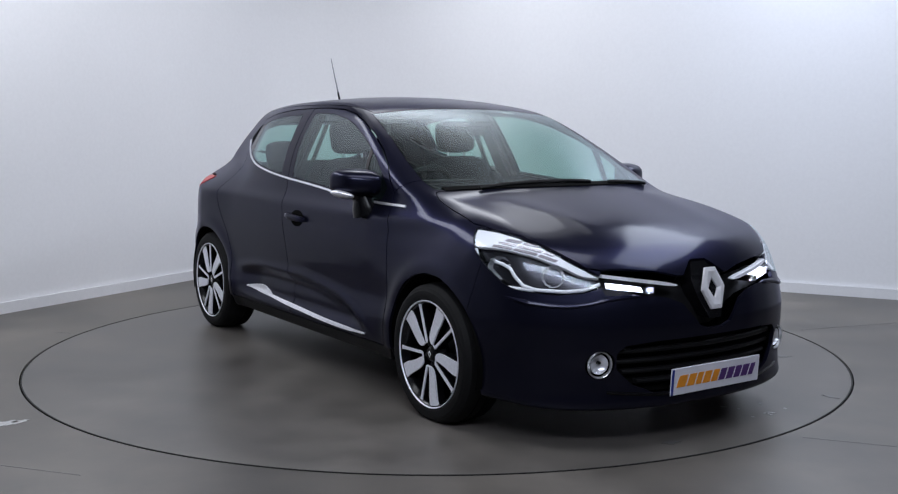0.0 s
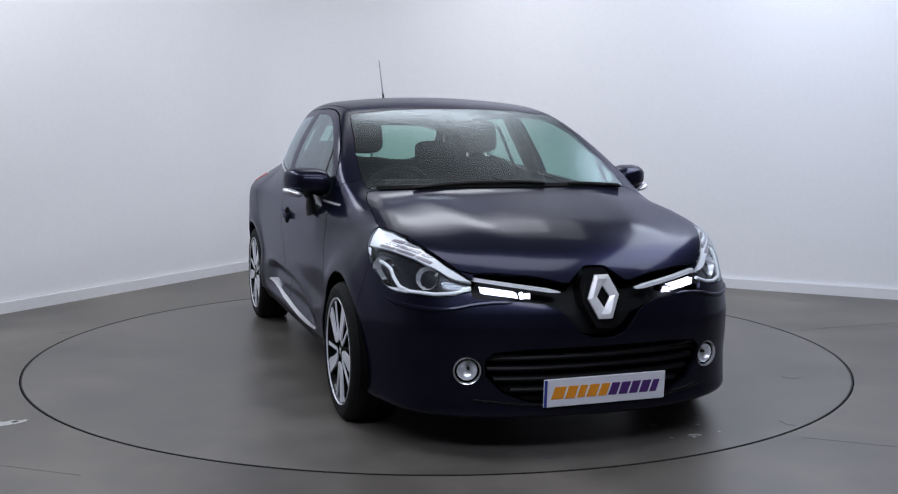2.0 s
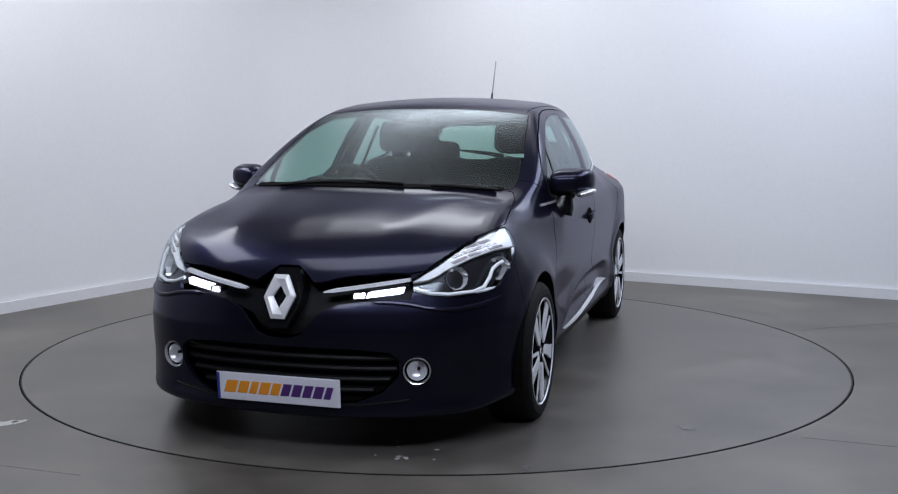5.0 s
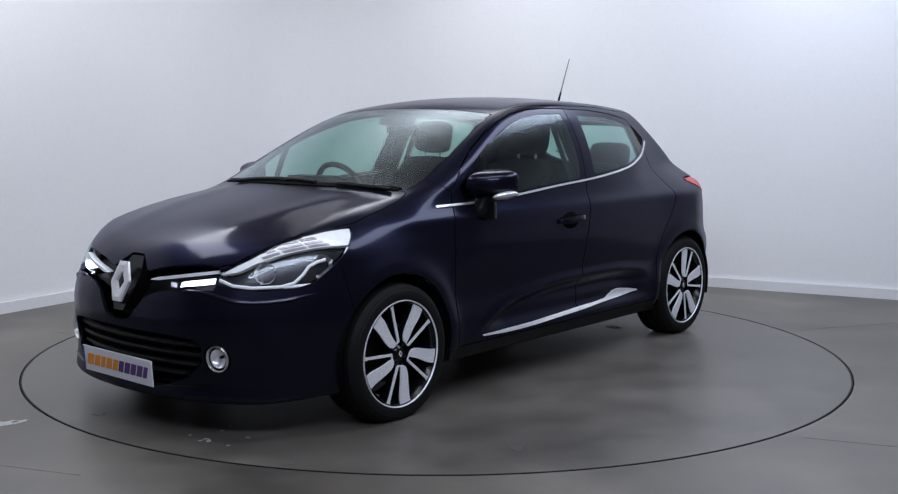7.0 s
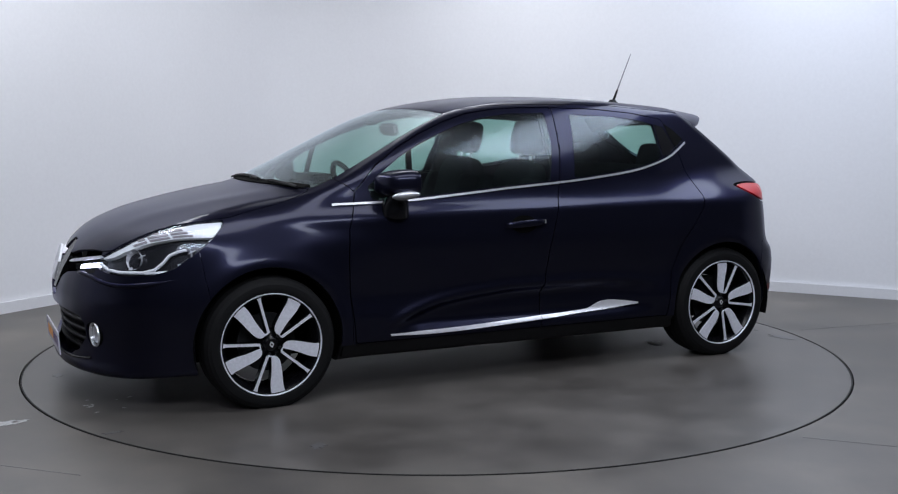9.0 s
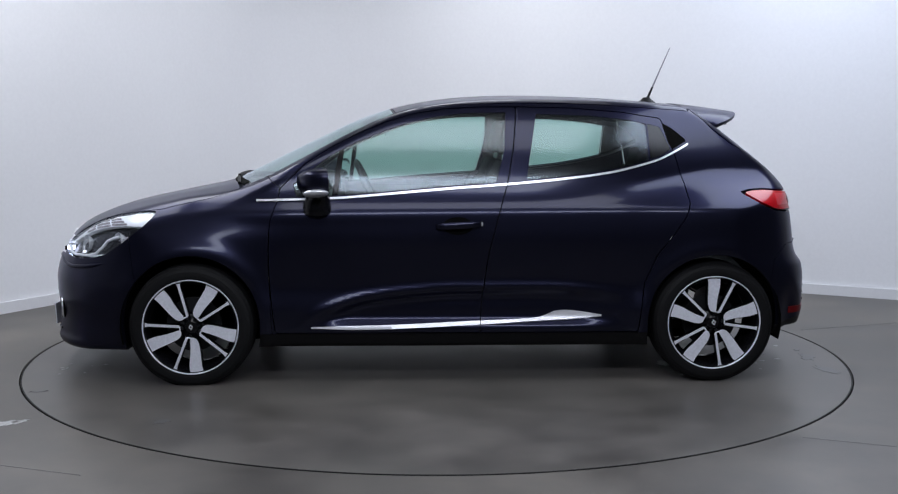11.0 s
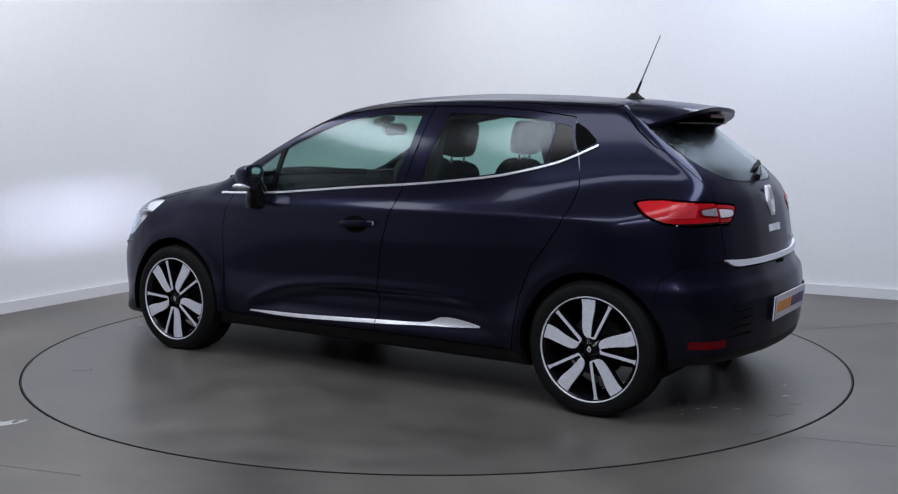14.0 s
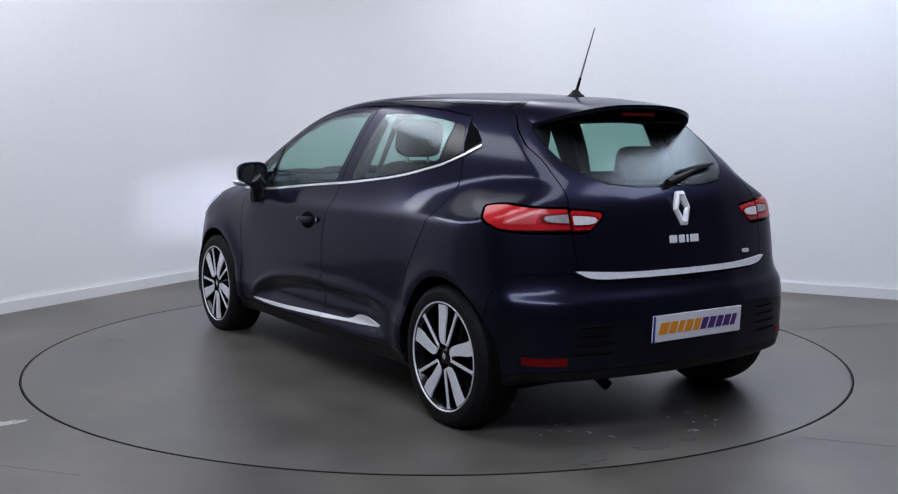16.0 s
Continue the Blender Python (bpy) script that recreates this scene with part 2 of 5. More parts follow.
def studio():
    a, b = CORNER + LEFT_DIR * 14.5, CORNER + RIGHT_DIR * 9.5
    r = 0.9  # the corner is coved
    p, q = CORNER + LEFT_DIR * r, CORNER + RIGHT_DIR * r
    back = Vector((b.x, a.y - 0.5, 0))
    # wall_back and wall_side are out of view, added to be mirrored in the car
    for name, u, v, m, label in (("wall_left", p, a, WALL, "smooth white painted studio wall"), ("wall_right", b, q, WALL, "smooth white painted studio wall"),
                                 ("wall_back", a, back, DARK, "unseen grey wall added behind the camera for reflections"), ("wall_side", back, b, DARK, "unseen grey wall added beside the camera for reflections")):
        tagged(part(name, wall(name, u, v, HIGH, m), m, smooth=False), label=label, category="wall", kind="structure")
    arc = []
    for k in range(25):
        t = k / 24
        arc.append(q.lerp(CORNER, t).lerp(CORNER.lerp(p, t), t))
    inner = [(v.x, v.y) for v in arc]
    outer = [(v.x + w.x, v.y + w.y) for v, w in zip(arc, [(CORNER - (p + q) / 2).normalized() * 0.5] * 25)]
    tagged(part("wall_corner", prism(inner + outer[::-1], 0, HIGH), WALL, sharp=50), label="coved white corner of the studio", category="wall", kind="structure")
    for name, u, v in (("baseboard_left", p, a), ("baseboard_right", b, q)):
        d = (v - u).normalized()
        n = Vector((-d.y, d.x, 0)) * 0.02
        bm = prism([(w.x, w.y) for w in (u + n, v + n, v + n * 0.15, u + n * 0.15)], 0.0, 0.078)
        tagged(part(name, bm, TRIM, smooth=False, bevel=0.011), label="white gloss skirting board along the wall", category="skirting", kind="structure")
    # floor: a sheet with a round opening for the turntable
    k, bm = 128, bmesh.new()
    ring = [bm.verts.new((2.2455 * math.cos(2 * math.pi * i / k), 2.2455 * math.sin(2 * math.pi * i / k), 0)) for i in range(k)]
    low = [bm.verts.new((v.co.x, v.co.y, -0.05)) for v in ring]
    far = [bm.verts.new((14 * math.cos(2 * math.pi * i / k), 14 * math.sin(2 * math.pi * i / k), 0)) for i in range(k)]
    for i in range(k):
        j = (i + 1) % k
        bm.faces.new((ring[i], far[i], far[j], ring[j])), bm.faces.new((ring[i], ring[j], low[j], low[i]))
    tagged(part("floor", bm, FLOOR, smooth=False), label="grey poured resin studio floor with scuffs", category="floor", kind="structure")
    pit = prism([(2.3 * math.cos(2 * math.pi * i / k), 2.3 * math.sin(2 * math.pi * i / k)) for i in range(k)], -0.06, -0.045)
    tagged(part("floor_pit", pit, GROOVE, smooth=False), label="dark pit under the turntable", category="pit", kind="structure")
    tagged(part("ceiling", prism([(-9, -9), (9, -9), (9, 9), (-9, 9)], HIGH, HIGH + 0.1), CEIL, smooth=False), label="grey painted studio ceiling", category="ceiling", kind="structure")


studio()


def turntable():
    ob = new("turntable")
    tagged(ob, label="round grey floor-level turntable with a dark edge", category="turntable")
    k = 192
    bm = prism([(2.231 * math.cos(2 * math.pi * i / k), 2.231 * math.sin(2 * math.pi * i / k)) for i in range(k)], -0.04, 0.0)
    part("platform", bm, DISC, ob, smooth=False)
    part("rim", lathe([(2.2315, -0.04), (2.2375, -0.04), (2.2375, 0.0015), (2.2315, 0.0015)], k), GROOVE, ob, "black rubber edge strip", smooth=False)
    return ob


TABLE = turntable()
# ---------------------------------------------------------------- the car's skin
# Car space: x forward from the middle of the wheelbase, y to its left, z up from the ground.
def sstep(a, b, q):
    t = np.clip((q - a) / (b - a), 0, 1)
    return t * t * (3 - 2 * t)


ROOF = eased([(2.3, 0.45), (2.12, 0.635), (2.05, 0.722), (1.977, 0.762), (1.91, 0.797), (1.743, 0.858), (1.578, 0.897), (1.413, 0.931), (1.314, 0.951), (1.2, 0.976), (1.149, 0.996), (1.084, 1.028), (0.919, 1.11), (0.755, 1.19),
              (0.592, 1.268), (0.43, 1.335), (0.268, 1.384), (0.107, 1.414), (-0.054, 1.433), (-0.215, 1.441), (-0.375, 1.444), (-0.696, 1.437), (-1.017, 1.418), (-1.177, 1.405), (-1.337, 1.39), (-1.6, 1.36), (-2.1, 1.30)], 0.035)
CROWN = eased([(2.2, 0.22), (1.9, 0.15), (1.5, 0.075), (1.1, 0.07), (0.8, 0.06), (0.4, 0.10), (0.0, 0.12), (-1.2, 0.12), (-2.1, 0.14)], 0.08)
BOW = eased([(2.2, 0.0), (1.35, 0.0), (1.15, 0.16), (0.9, 0.26), (0.45, 0.16), (0.15, 0.0), (-2, 0)], 0.08)
BELLY = eased([(-2.2, 0.845), (-1.7, 0.866), (-1.3, 0.872), (-0.95, 0.862), (-0.3, 0.864), (0.5, 0.862), (0.9, 0.858), (1.3, 0.872), (1.55, 0.855), (1.75, 0.835), (2.2, 0.80)], 0.06)
INSET_MID = curve([(0.0, 0.12), (0.12, 0.09), (0.2, 0.045), (0.28, 0.012), (0.36, 0.006), (0.48, 0.02), (0.6, 0.012), (0.72, 0.006), (0.8, 0.012), (0.9, 0.045), (0.98, 0.078), (1.1, 0.14), (1.5, 0.35)])
INSET_END = curve([(0.0, 0.15), (0.12, 0.07), (0.2, 0.03), (0.3, 0.008), (0.42, 0.0), (0.52, 0.004), (0.62, 0.015), (0.72, 0.038), (0.82, 0.085), (0.9, 0.13), (1.0, 0.22), (1.5, 0.6)])
GREEN = eased([(2.2, 0.60), (1.2, 0.735), (0.98, 0.768), (0.5, 0.79), (-0.3, 0.795), (-0.8, 0.765), (-1.1, 0.705), (-1.3, 0.66), (-1.6, 0.60), (-2.0, 0.5)], 0.06)
TUMBLE = curve([(0.85, -0.012), (0.95, 0.0), (1.0, 0.012), (1.1, 0.047), (1.2, 0.095), (1.3, 0.155), (1.36, 0.2), (1.45, 0.28), (1.6, 0.4)])
NOSE = curve([(0.0, 1.98), (0.1, 2.06), (0.135, 2.11), (0.17, 2.13), (0.215, 2.122), (0.3, 2.118), (0.4, 2.128), (0.48, 2.13), (0.55, 2.118), (0.62, 2.092), (0.7, 2.06), (0.8, 2.02), (1.0, 1.95), (1.6, 1.9)])
NOSE_CURVE = curve([(-0.2, 0.012), (0, 0), (0.2, 0.012), (0.35, 0.04), (0.5, 0.095), (0.6, 0.155), (0.7, 0.25), (0.78, 0.37), (0.86, 0.55), (1.0, 0.9)])
TAIL = curve([(0.0, -1.7), (0.15, -1.78), (0.2, -1.86), (0.25, -1.905), (0.35, -1.918), (0.5, -1.92), (0.57, -1.91), (0.62, -1.878), (0.66, -1.864), (0.75, -1.852), (0.85, -1.835), (0.95, -1.805), (1.03, -1.745),
              (1.17, -1.575), (1.27, -1.445), (1.36, -1.33), (1.5, -1.15)])
TAIL_CURVE = curve([(-0.2, 0.008), (0, 0), (0.2, 0.008), (0.4, 0.04), (0.55, 0.074), (0.65, 0.108), (0.72, 0.150), (0.8, 0.235), (0.88, 0.43), (1.0, 0.85)])


FOLD = curve([(0.95, 0.25), (0.76, 0.29), (0.69, 0.335), (0.58, 0.385), (0.44, 0.425), (0.2, 0.455), (0.0, 0.468), (-0.4, 0.47), (-0.8, 0.44), (-1.0, 0.4)])


def smax(a, b, r):
    h = np.clip(0.5 + 0.5 * (a - b) / r, 0, 1)
    return b + (a - b) * h + r * h * (1 - h)


def skin(x, y, z):
    """Less than nothing inside the body, more outside."""
    y = np.abs(y)
    end = sstep(0.7, 1.35, x)
    tail = sstep(-0.9, -1.4, x)
    low = BELLY(x) - (INSET_MID(z) * (1 - end) + INSET_END(z) * end) + tail * 0.012 * np.exp(-((z - 0.85) / 0.12) ** 2)
    high = GREEN(x) - TUMBLE(z)
    w = sstep(0.86, 1.02 + 0.05 * tail, z) * (1 - sstep(0.85, 1.3, x))
    side = y - (low * (1 - w) + high * w)
    # the fold along the shoulder
    side = side - 0.008 * np.exp(-((z - (0.852 + 0.012 * np.clip(0.3 - x, -0.6, 1.6))) / 0.034) ** 2) * sstep(1.45, 1.0, x) * sstep(-1.6, -1.2, x)
    # the hollow over the sill, under a fold that climbs from the front wheel
    fold = FOLD(x)
    side = side + 0.040 * sstep(fold + 0.012, fold - 0.055, z) * sstep(0.275, 0.335, z) * sstep(0.78, 0.5, x) * sstep(-0.92, -0.55, x)
    side = side - 0.011 * np.exp(-((z - fold - 0.016) / 0.020) ** 2) * sstep(0.82, 0.6, x) * sstep(-0.95, -0.5, x)
    # the rear corners tuck in behind the wheels
    side = side + 0.11 * sstep(-1.55, -1.72, x) * sstep(0.54, 0.34, z)
    # the arch lips stand out a little
    for cx in (1.2945, -1.2945):
        d = np.hypot(x - cx, z - 0.305)
        side = side - 0.012 * np.exp(-((d - 0.36) / 0.05) ** 2)
    top = z - (ROOF(x + BOW(x) * y * y) - CROWN(x) * y * y)
    # two folds along the bonnet
    top = top - 0.006 * np.exp(-((y - (0.34 + 0.16 * (1.9 - x))) / 0.10) ** 2) * sstep(2.0, 1.7, x) * sstep(1.1, 1.3, x)
    front = x - (NOSE(z) - NOSE_CURVE(y))
    rear = (TAIL(z) + TAIL_CURVE(y)) - x
    f = smax(side, top, 0.05 + 0.06 * sstep(1.0, 1.3, x))
    f = smax(f, front, 0.10)
    f = smax(f, rear, 0.07)
    return smax(f, 0.17 + 0.085 * sstep(-1.5, -1.72, x) - z - 0.02 * sstep(1.5, 2.0, x), 0.03)


def grid_skin(nphi=210, nmid=230, nend=85):
    """The left half of the skin, met by rays that leave the car's long axis."""
    x0, x1, zc = -1.15, 1.35, 0.62
    o, al = [], []
    for a in np.linspace(math.pi / 2, 0, nend, endpoint=False):
        o.append(x0), al.append(-a)
    for q in np.linspace(x0, x1, nmid, endpoint=False):
        o.append(q), al.append(0.0)
    for a in np.linspace(0, math.pi / 2, nend + 1):
        o.append(x1), al.append(a)
    o, al = np.array(o)[:, None], np.array(al)[:, None]
    phi = np.linspace(-math.pi / 2, math.pi / 2, nphi)[None, :]
    d = np.stack([np.sin(al) + 0 * phi, np.cos(al) * np.cos(phi), np.cos(al) * np.sin(phi)], -1)
    e = np.stack([o + 0 * phi, 0 * o * phi, zc + 0 * o * phi], -1)
    lo, hi = np.zeros(d.shape[:2]), np.full(d.shape[:2], 1.6)
    for _ in range(26):
        mid = (lo + hi) / 2
        p = e + d * mid[..., None]
        inside = skin(p[..., 0], p[..., 1], p[..., 2]) < 0
        lo, hi = np.where(inside, mid, lo), np.where(inside, hi, mid)
    p = (e + d * lo[..., None])
    p[:, 0, 1] = p[:, -1, 1] = 0
    p[..., 1] = np.maximum(p[..., 1], 0)
    n, m = p.shape[:2]
    i = np.arange(n * m).reshape(n, m)
    a, b, c, e2 = i[:-1, :-1].ravel(), i[1:, :-1].ravel(), i[1:, 1:].ravel(), i[:-1, 1:].ravel()
    return p.reshape(-1, 3), np.concatenate([np.stack([a, b, c], 1), np.stack([a, c, e2], 1)])


def clip(V, T, f):
    """Splits a triangle mesh where the value f at its vertices passes nought. Returns the part where f < 0."""
    s = f < 0
    k = s[T].sum(1)
    keep = T[k == 3]
    new_v, cache, out = [V], {}, [keep]
    extra, fresh, count = [], [], len(V)

    def cut(i, j):
        nonlocal count
        key = (i, j) if i < j else (j, i)
        if key not in cache:
            t = f[i] / (f[i] - f[j])
            fresh.append(V[i] + (V[j] - V[i]) * t)
            cache[key] = count
            count += 1
        return cache[key]

    for tri in T[(k == 1) | (k == 2)].tolist():
        n_in = sum(bool(s[q]) for q in tri)
        r = next(q for q in range(3) if bool(s[tri[q]]) == (n_in == 1))
        a, b, c = tri[r], tri[(r + 1) % 3], tri[(r + 2) % 3]
        p, q = cut(a, b), cut(a, c)
        if n_in == 1:
            extra.append((a, p, q))
        else:
            extra += [(p, b, c), (p, c, q)]
    T2 = np.concatenate([keep, np.array(extra, int).reshape(-1, 3)])
    V2 = np.concatenate([V, np.array(fresh).reshape(-1, 3)])
    used, inv = np.unique(T2, return_inverse=True)
    return V2[used], inv.reshape(-1, 3)


def sdf(P, poly):
    """Signed distance of points (n, 2) from a closed outline: below nought inside."""
    poly = np.array(poly, float)
    d = np.full(len(P), 1e9)
    inside = np.zeros(len(P), bool)
    for a, b in zip(poly, np.roll(poly, -1, 0)):
        e, w = b - a, P - a
        t = np.clip(w @ e / (e @ e), 0, 1)
        d = np.minimum(d, np.hypot(*(w - t[:, None] * e).T))
        c1, c2 = (a[1] <= P[:, 1]), (b[1] <= P[:, 1])
        side = e[0] * w[:, 1] - e[1] * w[:, 0]
        inside ^= (c1 & ~c2 & (side < 0)) | (~c1 & c2 & (side > 0))
    return np.where(inside, -d, d)


def rounded(poly, n=6, closed=True):
    """The outline with its corners cut round (Chaikin)."""
    p = np.array(poly, float)
    for _ in range(n if n < 4 else 3):
        q = np.roll(p, -1, 0)
        p = np.stack([0.75 * p + 0.25 * q, 0.25 * p + 0.75 * q], 1).reshape(-1, 2)
    return p
CAR = new("car")
tagged(CAR, label="dark navy metallic five-door hatchback parked on the turntable", category="car")
SKIN_V, SKIN_T = grid_skin()


def normals(V):
    h = 1e-4
    g = np.stack([(skin(*(V + h * e).T) - skin(*(V - h * e).T)) for e in np.eye(3)], 1)
    return g / np.maximum(np.linalg.norm(g, axis=1), 1e-12)[:, None]


def side_view(V, poly):
    return sdf(V[:, [0, 2]], poly)


def top_view(V, poly):
    return np.maximum(sdf(V[:, :2], poly), 0.6 - V[:, 2])


def front_view(V, poly):
    return np.maximum(sdf(V[:, 1:], poly), 1.5 - V[:, 0])


def rear_view(V, poly):
    return np.maximum(sdf(V[:, 1:], poly), V[:, 0] + 1.1)


def take(mesh, rule, gap=0.0022):
    """Cuts a panel out of the skin. Returns the panel and what is left, with a shut line between them."""
    V, T = mesh
    inner = clip(V, T, rule(V) + gap)
    rest = clip(V, T, -(rule(V) - gap))
    return inner, rest


def panel(name, mesh, material, parent, label="", both=True, side=1, offset=0.0, flange=0.016):
    """A skin panel with its edges turned in. both: its two halves joined across the middle; else one side alone."""
    V, T = mesh
    if len(T) == 0:
        return None
    N = normals(V)
    V = V + N * offset
    if both:
        k = len(V)
        V = np.concatenate([V, V * [1, -1, 1]])
        N = np.concatenate([N, N * [1, -1, 1]])
        T = np.concatenate([T, T[:, ::-1] + k])
        key, first, inv = np.unique(np.round(V, 5), axis=0, return_index=True, return_inverse=True)
        V, N, T = V[first], N[first], inv.reshape(-1)[T]
        T = T[(T[:, 0] != T[:, 1]) & (T[:, 1] != T[:, 2]) & (T[:, 0] != T[:, 2])]
    elif side < 0:
        V, N, T = V * [1, -1, 1], N * [1, -1, 1], T[:, ::-1]
    E = np.concatenate([T[:, [0, 1]], T[:, [1, 2]], T[:, [2, 0]]])
    key = np.sort(E, 1) @ np.array([10**7, 1])
    u, first, count = np.unique(key, return_index=True, return_counts=True)
    B = E[first[count == 1]]
    faces = [tuple(t) for t in T.tolist()]
    if flange and len(B):
        n0 = len(V)
        ids, inv = np.unique(B, return_inverse=True)
        inv = inv.reshape(-1, 2)
        V = np.concatenate([V, V[ids], V[ids] - N[ids] * flange])
        m = len(ids)
        faces += [(n0 + int(b), n0 + int(a), n0 + m + int(a), n0 + m + int(b)) for a, b in inv]
    return mesh_ob(name, V, faces, material, parent, label)


def at_side(x, z):
    """How far out the skin lies at the side."""
    lo, hi = 0.2, 1.1
    for _ in range(30):
        m = (lo + hi) / 2
        lo, hi = (m, hi) if skin(np.array([x]), np.array([m]), np.array([z]))[0] < 0 else (lo, m)
    return lo


def at_end(y, z, sign):
    """How far forward (or back) the skin lies at the front (or rear)."""
    lo, hi = 0.8, 2.4
    for _ in range(30):
        m = (lo + hi) / 2
        lo, hi = (m, hi) if skin(np.array([sign * m]), np.array([y]), np.array([z]))[0] < 0 else (lo, m)
    return lo * sign


# ---- outlines in car space
BELT = curve([(1.1, 0.896), (0.975, 0.905), (0.87, 0.908), (0.571, 0.919), (0.326, 0.939), (0.026, 0.965), (-0.257, 0.986), (-0.547, 1.013), (-0.764, 1.040), (-0.949, 1.080), (-1.046, 1.108), (-1.115, 1.138), (-1.21, 1.186)])
WIN_FRONT = [(0.795, 0.985), (0.715, 1.05), (0.62, 1.12), (0.50, 1.184), (0.37, 1.238), (0.25, 1.282), (0.13, 1.312), (-0.04, 1.336), (-0.262, 1.343), (-0.248, 1.16), (-0.205, 1.0)] + [(x, float(BELT(x)) + 0.014) for x in np.linspace(-0.2, 0.78, 8)]
WIN_REAR = [(-0.355, 1.015), (-0.389, 1.188), (-0.418, 1.335), (-0.68, 1.327), (-0.876, 1.308), (-0.987, 1.287), (-0.985, 1.108)] + [(x, float(BELT(x)) + 0.014) for x in np.linspace(-0.96, -0.36, 7)]
TRIM_TRI = [(-0.995, 1.285), (-1.06, 1.272), (-1.108, 1.158), (-1.05, 1.124), (-0.995, 1.108)]
WIN_QUARTER = [(-1.075, 1.292), (-1.13, 1.262), (-1.2, 1.202), (-1.118, 1.158), (-1.10, 1.19)]
DOOR_FRONT = [(0.885, 0.255), (0.912, 0.5), (0.915, 0.66), (0.908, 0.8), (0.875, 0.9), (0.86, 0.965), (0.74, 1.085), (0.62, 1.163), (0.48, 1.236), (0.34, 1.293), (0.2, 1.335), (0.05, 1.358), (-0.12, 1.369), (-0.318, 1.371), (-0.292, 1.16), (-0.257, 0.98), (-0.209, 0.829), (-0.165, 0.66), (-0.132, 0.43), (-0.123, 0.255)]
DOOR_REAR = [(-0.123, 0.255), (-0.132, 0.43), (-0.165, 0.66), (-0.209, 0.829), (-0.257, 0.98), (-0.292, 1.16), (-0.318, 1.371), (-0.6, 1.366), (-0.85, 1.347), (-1.07, 1.315), (-1.1, 1.219), (-1.13, 1.124), (-1.163, 0.99), (-1.166, 0.90), (-1.14, 0.83), (-1.075, 0.735), (-1.0, 0.64), (-0.94, 0.5), (-0.91, 0.255)]
HEADLAMP = [(1.985, 0.668), (1.925, 0.711), (1.848, 0.759), (1.769, 0.798), (1.68, 0.827), (1.585, 0.843), (1.472, 0.850), (1.49, 0.82), (1.527, 0.783), (1.591, 0.73), (1.648, 0.688), (1.709, 0.645), (1.794, 0.62), (1.9, 0.612), (1.959, 0.62), (1.99, 0.64)]
TAIL_OUT = [(-1.445, 0.946), (-1.495, 0.956), (-1.565, 0.960), (-1.66, 0.953), (-1.76, 0.942), (-1.90, 0.938), (-1.90, 0.849), (-1.69, 0.849), (-1.60, 0.863), (-1.53, 0.893)]
TAIL_IN = [(0.60, 0.942), (0.50, 0.938), (0.395, 0.926), (0.41, 0.9), (0.44, 0.872), (0.478, 0.847), (0.60, 0.847)]
BONNET = [(1.178, 0), (1.172, 0.12), (1.145, 0.33), (1.105, 0.5), (1.045, 0.655), (1.06, 0.672), (1.123, 0.692), (1.322, 0.712), (1.44, 0.728), (1.585, 0.708), (1.68, 0.676), (1.769, 0.637), (1.848, 0.589), (1.926, 0.531), (1.955, 0.48), (2.006, 0.328), (2.04, 0.2), (2.053, 0.151), (2.056, 0.118), (2.034, 0.075), (2.015, 0.042), (2.013, -0.1), (1.178, -0.1)]
SCREEN_OUT = [(1.172, -0.1), (1.172, 0.0), (1.14, 0.33), (1.098, 0.5), (1.03, 0.655), (0.928, 0.664), (0.75, 0.645), (0.576, 0.615), (0.42, 0.592), (0.306, 0.572), (0.318, 0.359), (0.341, 0.0), (0.341, -0.1)]
REAR_GLASS = [(-0.1, 1.30), (0.44, 1.285), (0.472, 1.258), (0.472, 1.186), (0.452, 1.117), (0.405, 1.072), (0.33, 1.036), (0.2, 1.02), (-0.1, 1.017)]
TAILGATE = [(-0.1, 1.402), (0.40, 1.38), (0.467, 1.344), (0.516, 1.257), (0.538, 1.186), (0.53, 1.129), (0.534, 1.06), (0.534, 0.995), (0.545, 0.94), (0.547, 0.86), (0.543, 0.77), (0.53, 0.692), (0.47, 0.655), (-0.1, 0.65)]
GRILLE_UP = [(-0.1, 0.728), (0.042, 0.726), (0.075, 0.705), (0.118, 0.674), (0.151, 0.674), (0.328, 0.70), (0.476, 0.705), (0.505, 0.66), (0.494, 0.612), (0.40, 0.607), (0.325, 0.604), (0.235, 0.592), (0.171, 0.566), (0.125, 0.515), (0.09, 0.475), (0.041, 0.458), (-0.1, 0.457)]
GRILLE_LOW = [(-0.1, 0.428), (0.3, 0.424), (0.43, 0.412), (0.465, 0.385), (0.462, 0.32), (0.40, 0.255), (0.30, 0.216), (-0.1, 0.206)]
ROOF_OUT = [(0.335, -0.1), (0.31, 0.36), (0.296, 0.555), (0.1, 0.562), (-0.4, 0.56), (-0.9, 0.53), (-1.236, 0.47), (-1.26, 0.3), (-1.27, -0.1)]


